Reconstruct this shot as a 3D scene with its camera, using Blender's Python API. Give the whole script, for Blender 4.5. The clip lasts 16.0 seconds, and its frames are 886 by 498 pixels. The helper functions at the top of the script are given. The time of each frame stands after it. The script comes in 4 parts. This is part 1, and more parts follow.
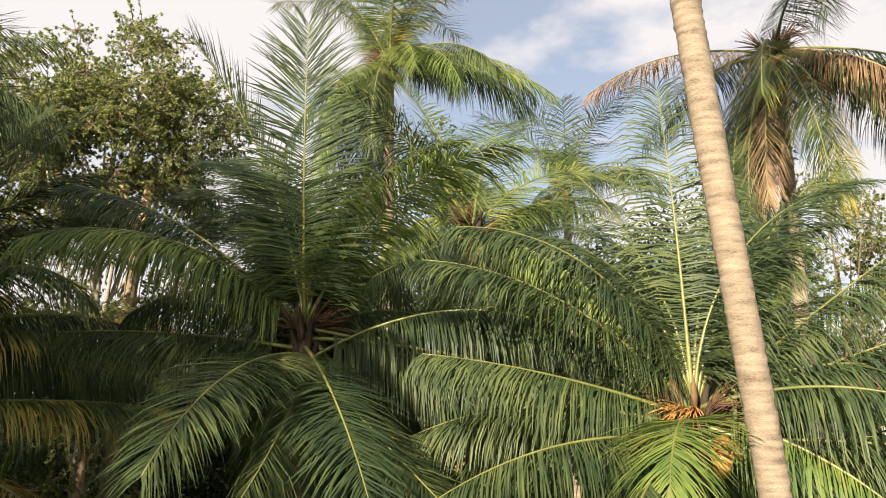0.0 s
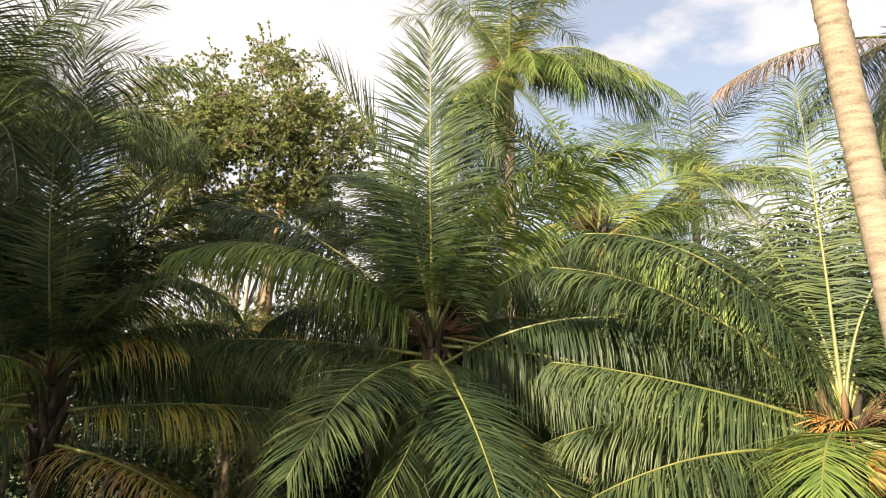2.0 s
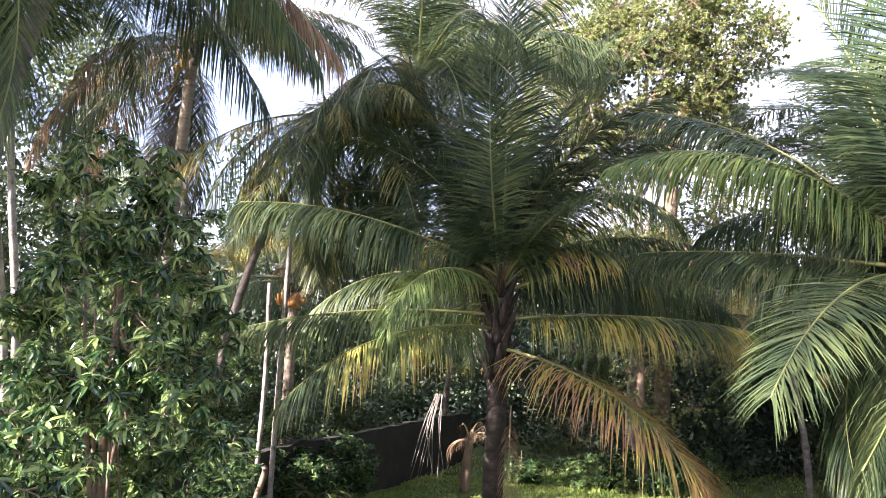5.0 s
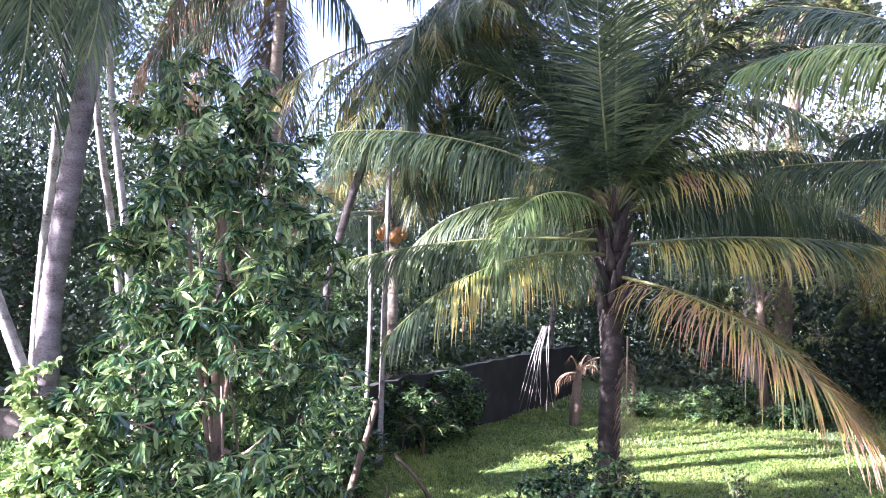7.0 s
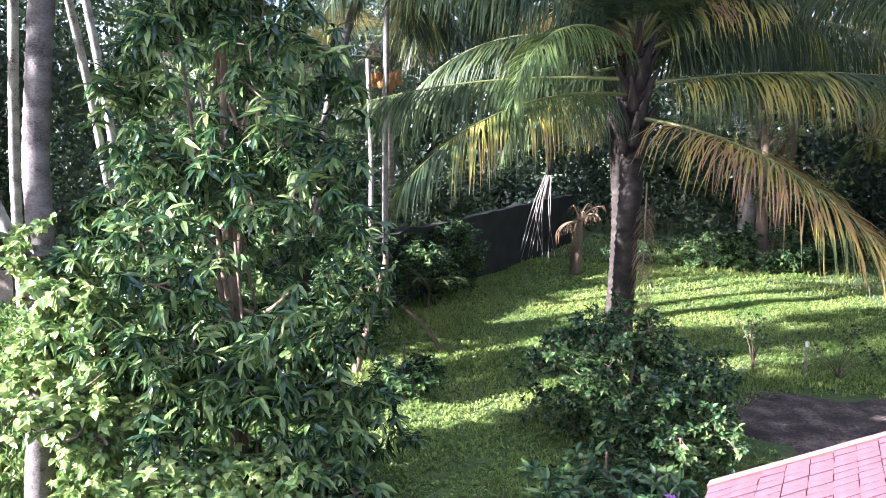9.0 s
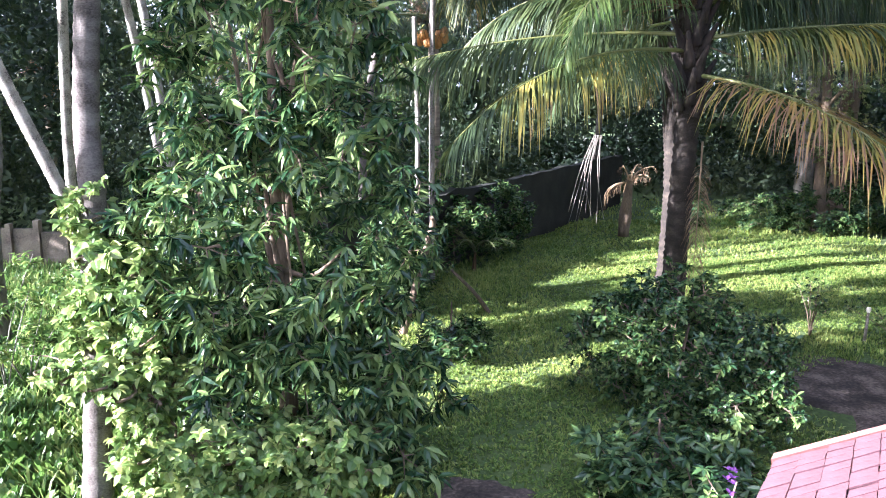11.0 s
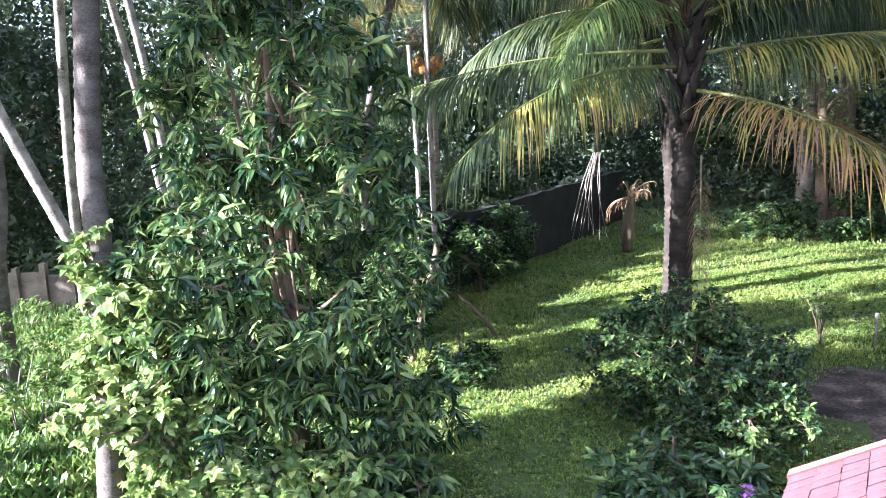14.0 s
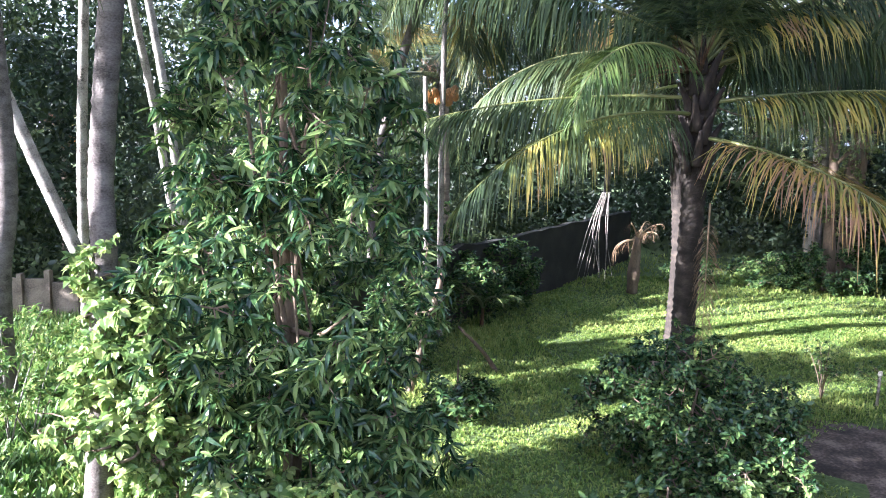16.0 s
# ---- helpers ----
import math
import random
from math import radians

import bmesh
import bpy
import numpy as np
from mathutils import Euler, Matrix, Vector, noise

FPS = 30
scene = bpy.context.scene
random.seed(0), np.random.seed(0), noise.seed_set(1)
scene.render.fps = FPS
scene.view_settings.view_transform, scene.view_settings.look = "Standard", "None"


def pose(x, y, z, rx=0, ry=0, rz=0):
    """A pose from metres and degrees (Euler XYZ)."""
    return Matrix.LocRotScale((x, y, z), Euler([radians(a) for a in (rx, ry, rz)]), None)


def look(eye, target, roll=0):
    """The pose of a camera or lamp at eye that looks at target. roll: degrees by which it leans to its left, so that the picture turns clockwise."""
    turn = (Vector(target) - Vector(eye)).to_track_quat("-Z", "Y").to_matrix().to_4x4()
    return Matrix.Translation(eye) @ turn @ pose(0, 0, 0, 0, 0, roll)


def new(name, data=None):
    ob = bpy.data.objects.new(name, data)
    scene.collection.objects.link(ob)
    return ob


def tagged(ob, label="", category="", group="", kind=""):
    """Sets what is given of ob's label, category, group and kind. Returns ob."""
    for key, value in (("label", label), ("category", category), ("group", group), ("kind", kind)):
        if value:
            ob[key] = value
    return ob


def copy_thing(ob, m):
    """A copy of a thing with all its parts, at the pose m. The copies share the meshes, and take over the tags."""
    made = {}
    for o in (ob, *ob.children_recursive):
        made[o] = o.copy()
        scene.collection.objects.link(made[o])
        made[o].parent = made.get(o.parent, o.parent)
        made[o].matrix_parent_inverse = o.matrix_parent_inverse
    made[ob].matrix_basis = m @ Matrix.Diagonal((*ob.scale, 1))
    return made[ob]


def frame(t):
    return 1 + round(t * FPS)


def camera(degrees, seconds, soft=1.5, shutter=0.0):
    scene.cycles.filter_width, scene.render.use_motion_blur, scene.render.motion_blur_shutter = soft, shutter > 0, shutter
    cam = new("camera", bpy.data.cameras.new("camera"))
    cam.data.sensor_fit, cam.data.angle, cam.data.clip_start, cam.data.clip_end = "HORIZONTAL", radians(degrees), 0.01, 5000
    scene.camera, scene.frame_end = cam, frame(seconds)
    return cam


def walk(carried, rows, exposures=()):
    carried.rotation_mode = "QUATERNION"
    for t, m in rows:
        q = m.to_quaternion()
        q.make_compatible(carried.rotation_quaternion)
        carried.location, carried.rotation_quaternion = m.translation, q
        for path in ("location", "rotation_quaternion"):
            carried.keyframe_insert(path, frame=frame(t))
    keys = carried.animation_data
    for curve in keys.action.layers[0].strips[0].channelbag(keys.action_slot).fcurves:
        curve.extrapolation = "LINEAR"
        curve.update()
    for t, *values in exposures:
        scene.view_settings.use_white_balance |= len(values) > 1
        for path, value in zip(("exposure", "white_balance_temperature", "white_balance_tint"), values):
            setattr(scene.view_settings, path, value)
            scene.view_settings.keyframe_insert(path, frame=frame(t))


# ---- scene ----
cam = camera(60.0, 16.0, 1.0)
EYE_Z = 4.3
# seconds, x, y, height above the balcony eye, yaw, pitch, roll
PATH = [
    (0.0, 1.591, -2.393, 0.306, -45.82, 13.35, -0.08),
    (0.5, 1.569, -2.389, 0.313, -44.29, 13.37, 0.31),
    (1.0, 1.562, -2.373, 0.339, -42.34, 13.58, 0.62),
    (1.5, 1.529, -2.355, 0.346, -40.25, 13.78, 0.84),
    (2.0, 1.471, -2.364, 0.342, -36.69, 13.65, 0.91),
    (2.5, 1.466, -2.284, 0.322, -31.95, 12.73, 1.46),
    (3.0, 1.400, -2.173, 0.292, -27.87, 11.43, 2.37),
    (3.5, 1.365, -1.969, 0.306, -22.89, 10.38, 4.18),
    (4.0, 1.125, -1.868, 0.293, -17.19, 9.74, 5.98),
    (4.5, 0.743, -1.893, 0.301, -12.37, 8.39, 5.45),
    (4.7, 0.731, -1.819, 0.306, -10.80, 7.46, 4.58),
    (6.8, 0.590, -1.126, 0.176, -3.35, 2.28, 1.53),
    (7.0, 0.595, -0.958, 0.162, -2.18, 1.31, 1.86),
    (7.5, 0.500, -0.684, 0.108, -0.57, -2.32, 1.99),
    (8.0, 0.257, -0.484, 0.040, -2.73, -5.43, 0.45),
    (8.2, 0.158, -0.398, 0.020, -3.67, -6.66, 0.52),
    (10.3, -0.000, -0.016, -0.003, -4.28, -11.26, 1.02),
    (10.5, -0.017, -0.019, 0.009, -3.27, -11.72, 1.20),
    (11.0, 0.006, 0.013, -0.008, -0.82, -12.46, 0.36),
    (11.5, 0.011, 0.024, -0.020, -0.17, -13.04, -0.18),
    (12.0, 0.008, 0.013, -0.011, -0.38, -13.00, -0.10),
    (12.5, 0.000, 0.000, 0.000, 0.00, -12.00, -0.00),
    (13.0, 0.008, 0.000, 0.016, 0.71, -10.82, -0.83),
    (13.5, 0.011, -0.014, 0.057, 0.13, -10.76, -2.55),
    (14.0, 0.006, -0.009, 0.057, -0.52, -10.82, -2.35),
    (14.5, 0.004, -0.023, 0.069, -0.51, -10.85, -1.82),
    (15.0, 0.010, -0.019, 0.064, -0.76, -11.57, -1.59),
    (15.5, 0.002, -0.031, 0.050, -1.07, -10.75, -0.08),
    (16.0, 0.020, 0.001, 0.115, -0.11, -8.72, 1.00),
]
walk(cam, [(t, pose(x, y, EYE_Z + z, 90 + p, 0, yaw) @ pose(0, 0, 0, 0, 0, roll)) for t, x, y, z, yaw, p, roll in PATH],
     exposures=[(0.0, 1.4, 7000, 13), (2.5, 1.85, 7200, 13), (4.7, 2.8, 6000, 26), (7.0, 3.45, 5050, 40), (8.2, 3.05, 5100, 31), (10.5, 3.1, 5100, 24), (16.0, 3.1, 5100, 22)])

# ---------------------------------------------------------------- light
SUN_AZ, SUN_EL = -110.0, 22.0
world = bpy.data.worlds.new("sky")
scene.world = world
world.use_nodes = True
wt = world.node_tree
bg = wt.nodes["Background"]
sky = wt.nodes.new("ShaderNodeTexSky")
sky.sky_type = "NISHITA"
sky.sun_disc = False
sky.sun_elevation = radians(SUN_EL)
sky.sun_rotation = radians(SUN_AZ)
sky.air_density, sky.dust_density = 1.0, 2.5
tc = wt.nodes.new("ShaderNodeTexCoord")
mp = wt.nodes.new("ShaderNodeMapping")
mp.inputs["Scale"].default_value = (1.0, 1.0, 2.2)
mp.inputs["Location"].default_value = (0.35, 0.1, 0.3)
cl = wt.nodes.new("ShaderNodeTexNoise")
cl.inputs["Scale"].default_value = 2.6
cl.inputs["Detail"].default_value = 7.0
cl.inputs["Roughness"].default_value = 0.55
ramp = wt.nodes.new("ShaderNodeValToRGB")
ramp.color_ramp.elements[0].position, ramp.color_ramp.elements[1].position = 0.45, 0.56
ramp.color_ramp.elements[0].color = (0.24, 0.24, 0.24, 1)
cmix = wt.nodes.new("ShaderNodeMix")
cmix.data_type = "RGBA"
cmix.inputs["B"].default_value = (4.6, 4.6, 4.8, 1)
wt.links.new(tc.outputs["Generated"], mp.inputs["Vector"])
wt.links.new(mp.outputs["Vector"], cl.inputs["Vector"])
wt.links.new(cl.outputs["Fac"], ramp.inputs["Fac"])
wt.links.new(ramp.outputs["Color"], cmix.inputs["Factor"])
wt.links.new(sky.outputs["Color"], cmix.inputs["A"])
wt.links.new(cmix.outputs["Result"], bg.inputs["Color"])
bg.inputs["Strength"].default_value = 0.076

sun_data = bpy.data.lights.new("sun", "SUN")
sun_data.energy = 5.0
sun_data.angle = radians(0.6)
sun_data.color = (1.0, 0.89, 0.72)
sun = new("sun", sun_data)
sd = Vector((math.sin(radians(SUN_AZ)) * math.cos(radians(SUN_EL)), math.cos(radians(SUN_AZ)) * math.cos(radians(SUN_EL)), math.sin(radians(SUN_EL))))
sun.matrix_world = look(sd * 60, (0, 0, 0))

# ---------------------------------------------------------------- materials


def nodes_of(name):
    m = bpy.data.materials.new(name)
    m.use_nodes = True
    t = m.node_tree
    return m, t, t.nodes, t.links, t.nodes["Principled BSDF"]


def ramp_of(t, stops):
    r = t.nodes.new("ShaderNodeValToRGB")
    e = r.color_ramp.elements
    while len(e) < len(stops):
        e.new(0.5)
    for i, (p, c) in enumerate(stops):
        e[i].position, e[i].color = p, (*c, 1)
    return r


def leaf_material(name, stops, rough=0.42, glow=0.35, patch=1.2, patch_scale=2.0, sat=1.0, vary=0.35, spec=0.5):
    """Foliage: leaf to leaf and patch to patch colour, a waxy gloss, and light let through the blade."""
    m, t, n, l, b = nodes_of(name)
    geo, info, co = n.new("ShaderNodeNewGeometry"), n.new("ShaderNodeObjectInfo"), n.new("ShaderNodeTexCoord")
    noi = n.new("ShaderNodeTexNoise")
    noi.inputs["Scale"].default_value, noi.inputs["Detail"].default_value = patch_scale, 3
    l.new(co.outputs["Object"], noi.inputs["Vector"])
    a = n.new("ShaderNodeMath"); a.operation = "MULTIPLY_ADD"
    a.inputs[1].default_value = patch
    l.new(noi.outputs["Fac"], a.inputs[0])
    s = n.new("ShaderNodeMath"); s.operation = "MULTIPLY_ADD"
    s.inputs[1].default_value = vary
    s.inputs[2].default_value = -vary / 2 + 0.5 - patch * 0.5
    l.new(geo.outputs["Random Per Island"], s.inputs[0])
    s2 = n.new("ShaderNodeMath"); s2.operation = "MULTIPLY_ADD"
    s2.inputs[1].default_value = 0.3
    s3 = n.new("ShaderNodeMath"); s3.operation = "SUBTRACT"
    s3.inputs[1].default_value = 0.15
    l.new(info.outputs["Random"], s2.inputs[0])
    l.new(s.outputs[0], s3.inputs[0])
    l.new(s3.outputs[0], s2.inputs[2])
    l.new(s2.outputs[0], a.inputs[2])
    r = ramp_of(t, stops)
    l.new(a.outputs[0], r.inputs["Fac"])
    l.new(r.outputs["Color"], b.inputs["Base Color"])
    b.inputs["Roughness"].default_value = rough
    b.inputs["Specular IOR Level"].default_value = spec
    tr = n.new("ShaderNodeBsdfTranslucent")
    hs = n.new("ShaderNodeHueSaturation")
    hs.inputs["Hue"].default_value, hs.inputs["Saturation"].default_value, hs.inputs["Value"].default_value = 0.49, sat, 1.5
    l.new(r.outputs["Color"], hs.inputs["Color"])
    l.new(hs.outputs["Color"], tr.inputs["Color"])
    mix = n.new("ShaderNodeMixShader")
    mix.inputs["Fac"].default_value = glow
    l.new(b.outputs[0], mix.inputs[1])
    l.new(tr.outputs[0], mix.inputs[2])
    l.new(mix.outputs[0], n["Material Output"].inputs["Surface"])
    return m


def rough_material(name, stops, scale=4.0, rough=0.85, bump=0.3, stretch=(1, 1, 1), fine=40.0, detail=8):
    m, t, n, l, b = nodes_of(name)
    co, mp = n.new("ShaderNodeTexCoord"), n.new("ShaderNodeMapping")
    mp.inputs["Scale"].default_value = stretch
    l.new(co.outputs["Object"], mp.inputs["Vector"])
    n1, n2 = n.new("ShaderNodeTexNoise"), n.new("ShaderNodeTexNoise")
    for q, sc in ((n1, scale), (n2, fine)):
        q.inputs["Scale"].default_value, q.inputs["Detail"].default_value = sc, detail
        l.new(mp.outputs["Vector"], q.inputs["Vector"])
    mx = n.new("ShaderNodeMix")
    mx.inputs["Factor"].default_value = 0.4
    l.new(n1.outputs["Fac"], mx.inputs["A"])
    l.new(n2.outputs["Fac"], mx.inputs["B"])
    r = ramp_of(t, stops)
    l.new(mx.outputs["Result"], r.inputs["Fac"])
    l.new(r.outputs["Color"], b.inputs["Base Color"])
    b.inputs["Roughness"].default_value = rough
    bp = n.new("ShaderNodeBump")
    bp.inputs["Strength"].default_value, bp.inputs["Distance"].default_value = bump, 0.02
    l.new(mx.outputs["Result"], bp.inputs["Height"])
    l.new(bp.outputs[0], b.inputs["Normal"])
    return m


# Same leaf in two tones: dark for shade here, lighter for sun below.
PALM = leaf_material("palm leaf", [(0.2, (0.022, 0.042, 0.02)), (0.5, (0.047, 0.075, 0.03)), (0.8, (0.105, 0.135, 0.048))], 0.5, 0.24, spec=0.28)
PALM_SUNLIT = leaf_material("sunlit palm leaf", [(0.2, (0.065, 0.115, 0.03)), (0.5, (0.125, 0.185, 0.045)), (0.85, (0.24, 0.27, 0.07))], 0.48, 0.28, spec=0.3)
PALM_YELLOW = leaf_material("yellowing palm leaf", [(0.3, (0.05, 0.08, 0.03)), (0.54, (0.1, 0.13, 0.04)), (0.67, (0.28, 0.275, 0.055)), (0.84, (0.42, 0.33, 0.07)), (0.97, (0.3, 0.19, 0.1))], 0.45, 0.3, 2.2, 0.9, vary=0.25)
PALM_TAN = leaf_material("half dry palm leaf", [(0.28, (0.1, 0.135, 0.04)), (0.46, (0.36, 0.32, 0.06)), (0.62, (0.42, 0.28, 0.07)), (0.82, (0.27, 0.16, 0.09))], 0.55, 0.3, 2.0, 0.8, vary=0.55)
PALM_DRY = leaf_material("dry palm leaf", [(0.3, (0.14, 0.085, 0.045)), (0.5, (0.24, 0.155, 0.08)), (0.8, (0.36, 0.26, 0.16))], 0.7, 0.25)
RIB = leaf_material("palm midrib", [(0.2, (0.09, 0.11, 0.03)), (0.8, (0.2, 0.205, 0.062))], 0.4, 0.05)
RIB_DRY = leaf_material("dry midrib", [(0.2, (0.25, 0.17, 0.09)), (0.8, (0.38, 0.28, 0.17))], 0.6, 0.0)
MANGO = leaf_material("mango leaf", [(0.2, (0.02, 0.05, 0.021)), (0.5, (0.06, 0.116, 0.037)), (0.85, (0.24, 0.32, 0.105))], 0.22, 0.28, vary=0.8)
VINE = leaf_material("vine leaf", [(0.2, (0.1, 0.17, 0.045)), (0.5, (0.17, 0.26, 0.075)), (0.8, (0.38, 0.44, 0.15))], 0.3, 0.3, vary=0.7)
BUSH = leaf_material("bush leaf", [(0.2, (0.024, 0.056, 0.021)), (0.5, (0.054, 0.104, 0.034)), (0.9, (0.165, 0.24, 0.07))], 0.22, 0.2, vary=0.8)
WEED = leaf_material("weed leaf", [(0.2, (0.06, 0.13, 0.03)), (0.5, (0.12, 0.22, 0.045)), (0.85, (0.3, 0.36, 0.11))], 0.45, 0.4, vary=0.7)
GRASS = leaf_material("grass", [(0.25, (0.12, 0.2, 0.04)), (0.5, (0.24, 0.33, 0.065)), (0.8, (0.4, 0.44, 0.13))], 0.55, 0.4, 1.4, 0.5, vary=0.8)
TREE = leaf_material("tree leaf", [(0.2, (0.09, 0.13, 0.042)), (0.5, (0.19, 0.235, 0.08)), (0.85, (0.35, 0.37, 0.15))], 0.4, 0.5, vary=0.6)
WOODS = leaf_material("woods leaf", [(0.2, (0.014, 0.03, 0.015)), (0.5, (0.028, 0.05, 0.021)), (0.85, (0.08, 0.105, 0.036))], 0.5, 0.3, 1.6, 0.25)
BARK_PALM = rough_material("palm bark", [(0.36, (0.11, 0.085, 0.06)), (0.47, (0.22, 0.178, 0.13)), (0.64, (0.33, 0.275, 0.205))], 3.0, 0.9, 0.8, (0.8, 0.8, 5.0))
# Mossy bark, coloured darker still for the shade falling on the trunk.
BARK_DARK = rough_material("shaded mossy palm bark", [(0.35, (0.012, 0.009, 0.007)), (0.5, (0.03, 0.023, 0.017)), (0.68, (0.085, 0.066, 0.048))], 4.0, 0.9, 0.7, (1, 1, 2))
# Stalk bases: shade inside the crown is put into this near-black brown.
BOOT = rough_material("shade-dark frond stalk bases", [(0.35, (0.012, 0.009, 0.007)), (0.5, (0.026, 0.019, 0.013)), (0.66, (0.06, 0.043, 0.028))], 9.0, 0.95, 0.8, (1, 1, .3))
BARK_GREY = rough_material("grey palm bark", [(0.36, (0.04, 0.032, 0.027)), (0.47, (0.105, 0.088, 0.077)), (0.64, (0.19, 0.165, 0.147))], 4.0, 0.9, 0.7, (1, 1, 1.8))
BARK_PALE = rough_material("pale bark", [(0.38, (0.06, 0.05, 0.042)), (0.46, (0.22, 0.195, 0.165)), (0.66, (0.42, 0.385, 0.335))], 3.5, 0.9, 0.4)
BARK = rough_material("bark", [(0.3, (0.07, 0.05, 0.035)), (0.5, (0.16, 0.115, 0.075)), (0.75, (0.27, 0.2, 0.14))], 5.0, 0.9, 0.6, (1, 1, .4))
# Bare wood with the orange sunlight on the cut limbs in its colour.
STUB = rough_material("sunlit bare wood", [(0.3, (0.4, 0.24, 0.12)), (0.7, (0.6, 0.42, 0.25))], 3.0, 0.8, 0.4, (1, 1, .3))
FIBRE = rough_material("palm fibre", [(0.35, (0.05, 0.028, 0.017)), (0.65, (0.18, 0.1, 0.05))], 14.0, 0.95, 0.8, (1, 1, .25))
COCO = rough_material("coconut husk", [(0.3, (0.22, 0.14, 0.05)), (0.6, (0.34, 0.24, 0.07)), (0.8, (0.24, 0.23, 0.07))], 3.0, 0.5, 0.2)
COCO_ORANGE = rough_material("orange coconut husk", [(0.3, (0.4, 0.17, 0.04)), (0.7, (0.56, 0.28, 0.09))], 3.0, 0.5, 0.2)
# Mossy wall render, made near-black to carry the shade on its face.
STONE = rough_material("old wall render darkened for shade", [(0.3, (0.008, 0.009, 0.006)), (0.5, (0.019, 0.019, 0.013)), (0.75, (0.05, 0.045, 0.033))], 1.6, 0.95, 0.6)
CONCRETE = rough_material("weathered concrete", [(0.34, (0.06, 0.048, 0.036)), (0.5, (0.17, 0.14, 0.105)), (0.7, (0.31, 0.265, 0.2))], 2.0, 0.9, 0.5)
TILE = rough_material("rose roof tile", [(0.3, (0.15, 0.072, 0.078)), (0.5, (0.215, 0.11, 0.118)), (0.75, (0.29, 0.16, 0.17))], 2.2, 0.6, 0.25)
PINK_EDGE = rough_material("rose ridge mortar", [(0.3, (0.3, 0.13, 0.1)), (0.7, (0.5, 0.27, 0.22))], 3.0, 0.8, 0.3)
WALL_PAINT = rough_material("cream wall paint", [(0.3, (0.6, 0.56, 0.48)), (0.7, (0.74, 0.7, 0.62))], 1.2, 0.85, 0.2)
RED_TILE = rough_material("red clay tile", [(0.3, (0.26, 0.07, 0.04)), (0.7, (0.42, 0.13, 0.08))], 3.0, 0.8, 0.4)

# ---------------------------------------------------------------- mesh helpers


def mesh_of(name, verts, faces, mat, smooth=False):
    me = bpy.data.meshes.new(name)
    me.from_pydata(verts if isinstance(verts, list) else verts.tolist(), [], faces)
    if mat:
        me.materials.append(mat)
    if smooth:
        me.polygons.foreach_set("use_smooth", [True] * len(me.polygons))
    return me


def part(name, data, mat, parent, label="", smooth=False):
    me = data if isinstance(data, bpy.types.Mesh) else mesh_of(name, data[0], data[1], mat, smooth)
    ob = new(name, me)
    ob.parent = parent
    return tagged(ob, label) if label else ob


def thing(name, at, label, category, group="", kind=""):
    ob = new(name)
    ob.location = at
    return tagged(ob, label, category, group, kind)


def join(pieces):
    vs, fs, k = [], [], 0
    for v, f in pieces:
        v = np.asarray(v)
        vs.append(v)
        fs += [tuple(i + k for i in q) for q in f]
        k += len(v)
    return np.concatenate(vs), fs


def tube(points, radii, sides=10, rings=0.0, rng=None, cap=True):
    """A tapered limb along points; rings: the depth of leaf-scar steps round it."""
    P = np.asarray(points, float)
    T = np.gradient(P, axis=0)
    T /= np.linalg.norm(T, axis=1)[:, None]
    ref = np.array([1.0, 0, 0]) if abs(T[:, 0]).mean() < 0.8 else np.array([0, 1.0, 0])
    A = np.cross(T, ref)
    A /= np.linalg.norm(A, axis=1)[:, None]
    B = np.cross(T, A)
    ang = np.linspace(0, 2 * np.pi, sides, endpoint=False)
    r = np.asarray(radii, float)[:, None] * np.ones(sides)
    if rng is not None:
        r = r * (1 + rng.normal(0, 0.03, r.shape))
    if rings:
        r = r * (1 + rings * ((np.arange(len(P)) % 2) * 2 - 1))[:, None]
    V = P[:, None, :] + A[:, None, :] * (np.cos(ang) * r)[:, :, None] + B[:, None, :] * (np.sin(ang) * r)[:, :, None]
    V = V.reshape(-1, 3)
    F = [(i * sides + j, i * sides + (j + 1) % sides, (i + 1) * sides + (j + 1) % sides, (i + 1) * sides + j)
         for i in range(len(P) - 1) for j in range(sides)]
    if cap:
        F += [tuple(range(sides - 1, -1, -1)), tuple((len(P) - 1) * sides + j for j in range(sides))]
    return V, F


def spline(points, n):
    """A smooth line of n points through a few control points."""
    P = np.asarray(points, float)
    Q = np.vstack([2 * P[0] - P[1], P, 2 * P[-1] - P[-2]])
    out = []
    for u in np.linspace(0, len(P) - 1 - 1e-6, n):
        i = int(u)
        t = u - i
        a, b, c, d = Q[i:i + 4]
        out.append(0.5 * (2 * b + (c - a) * t + (2 * a - 5 * b + 4 * c - d) * t * t + (3 * b - 3 * c + d - a) * t ** 3))
    return np.array(out)


# ---------------------------------------------------------------- coconut palms


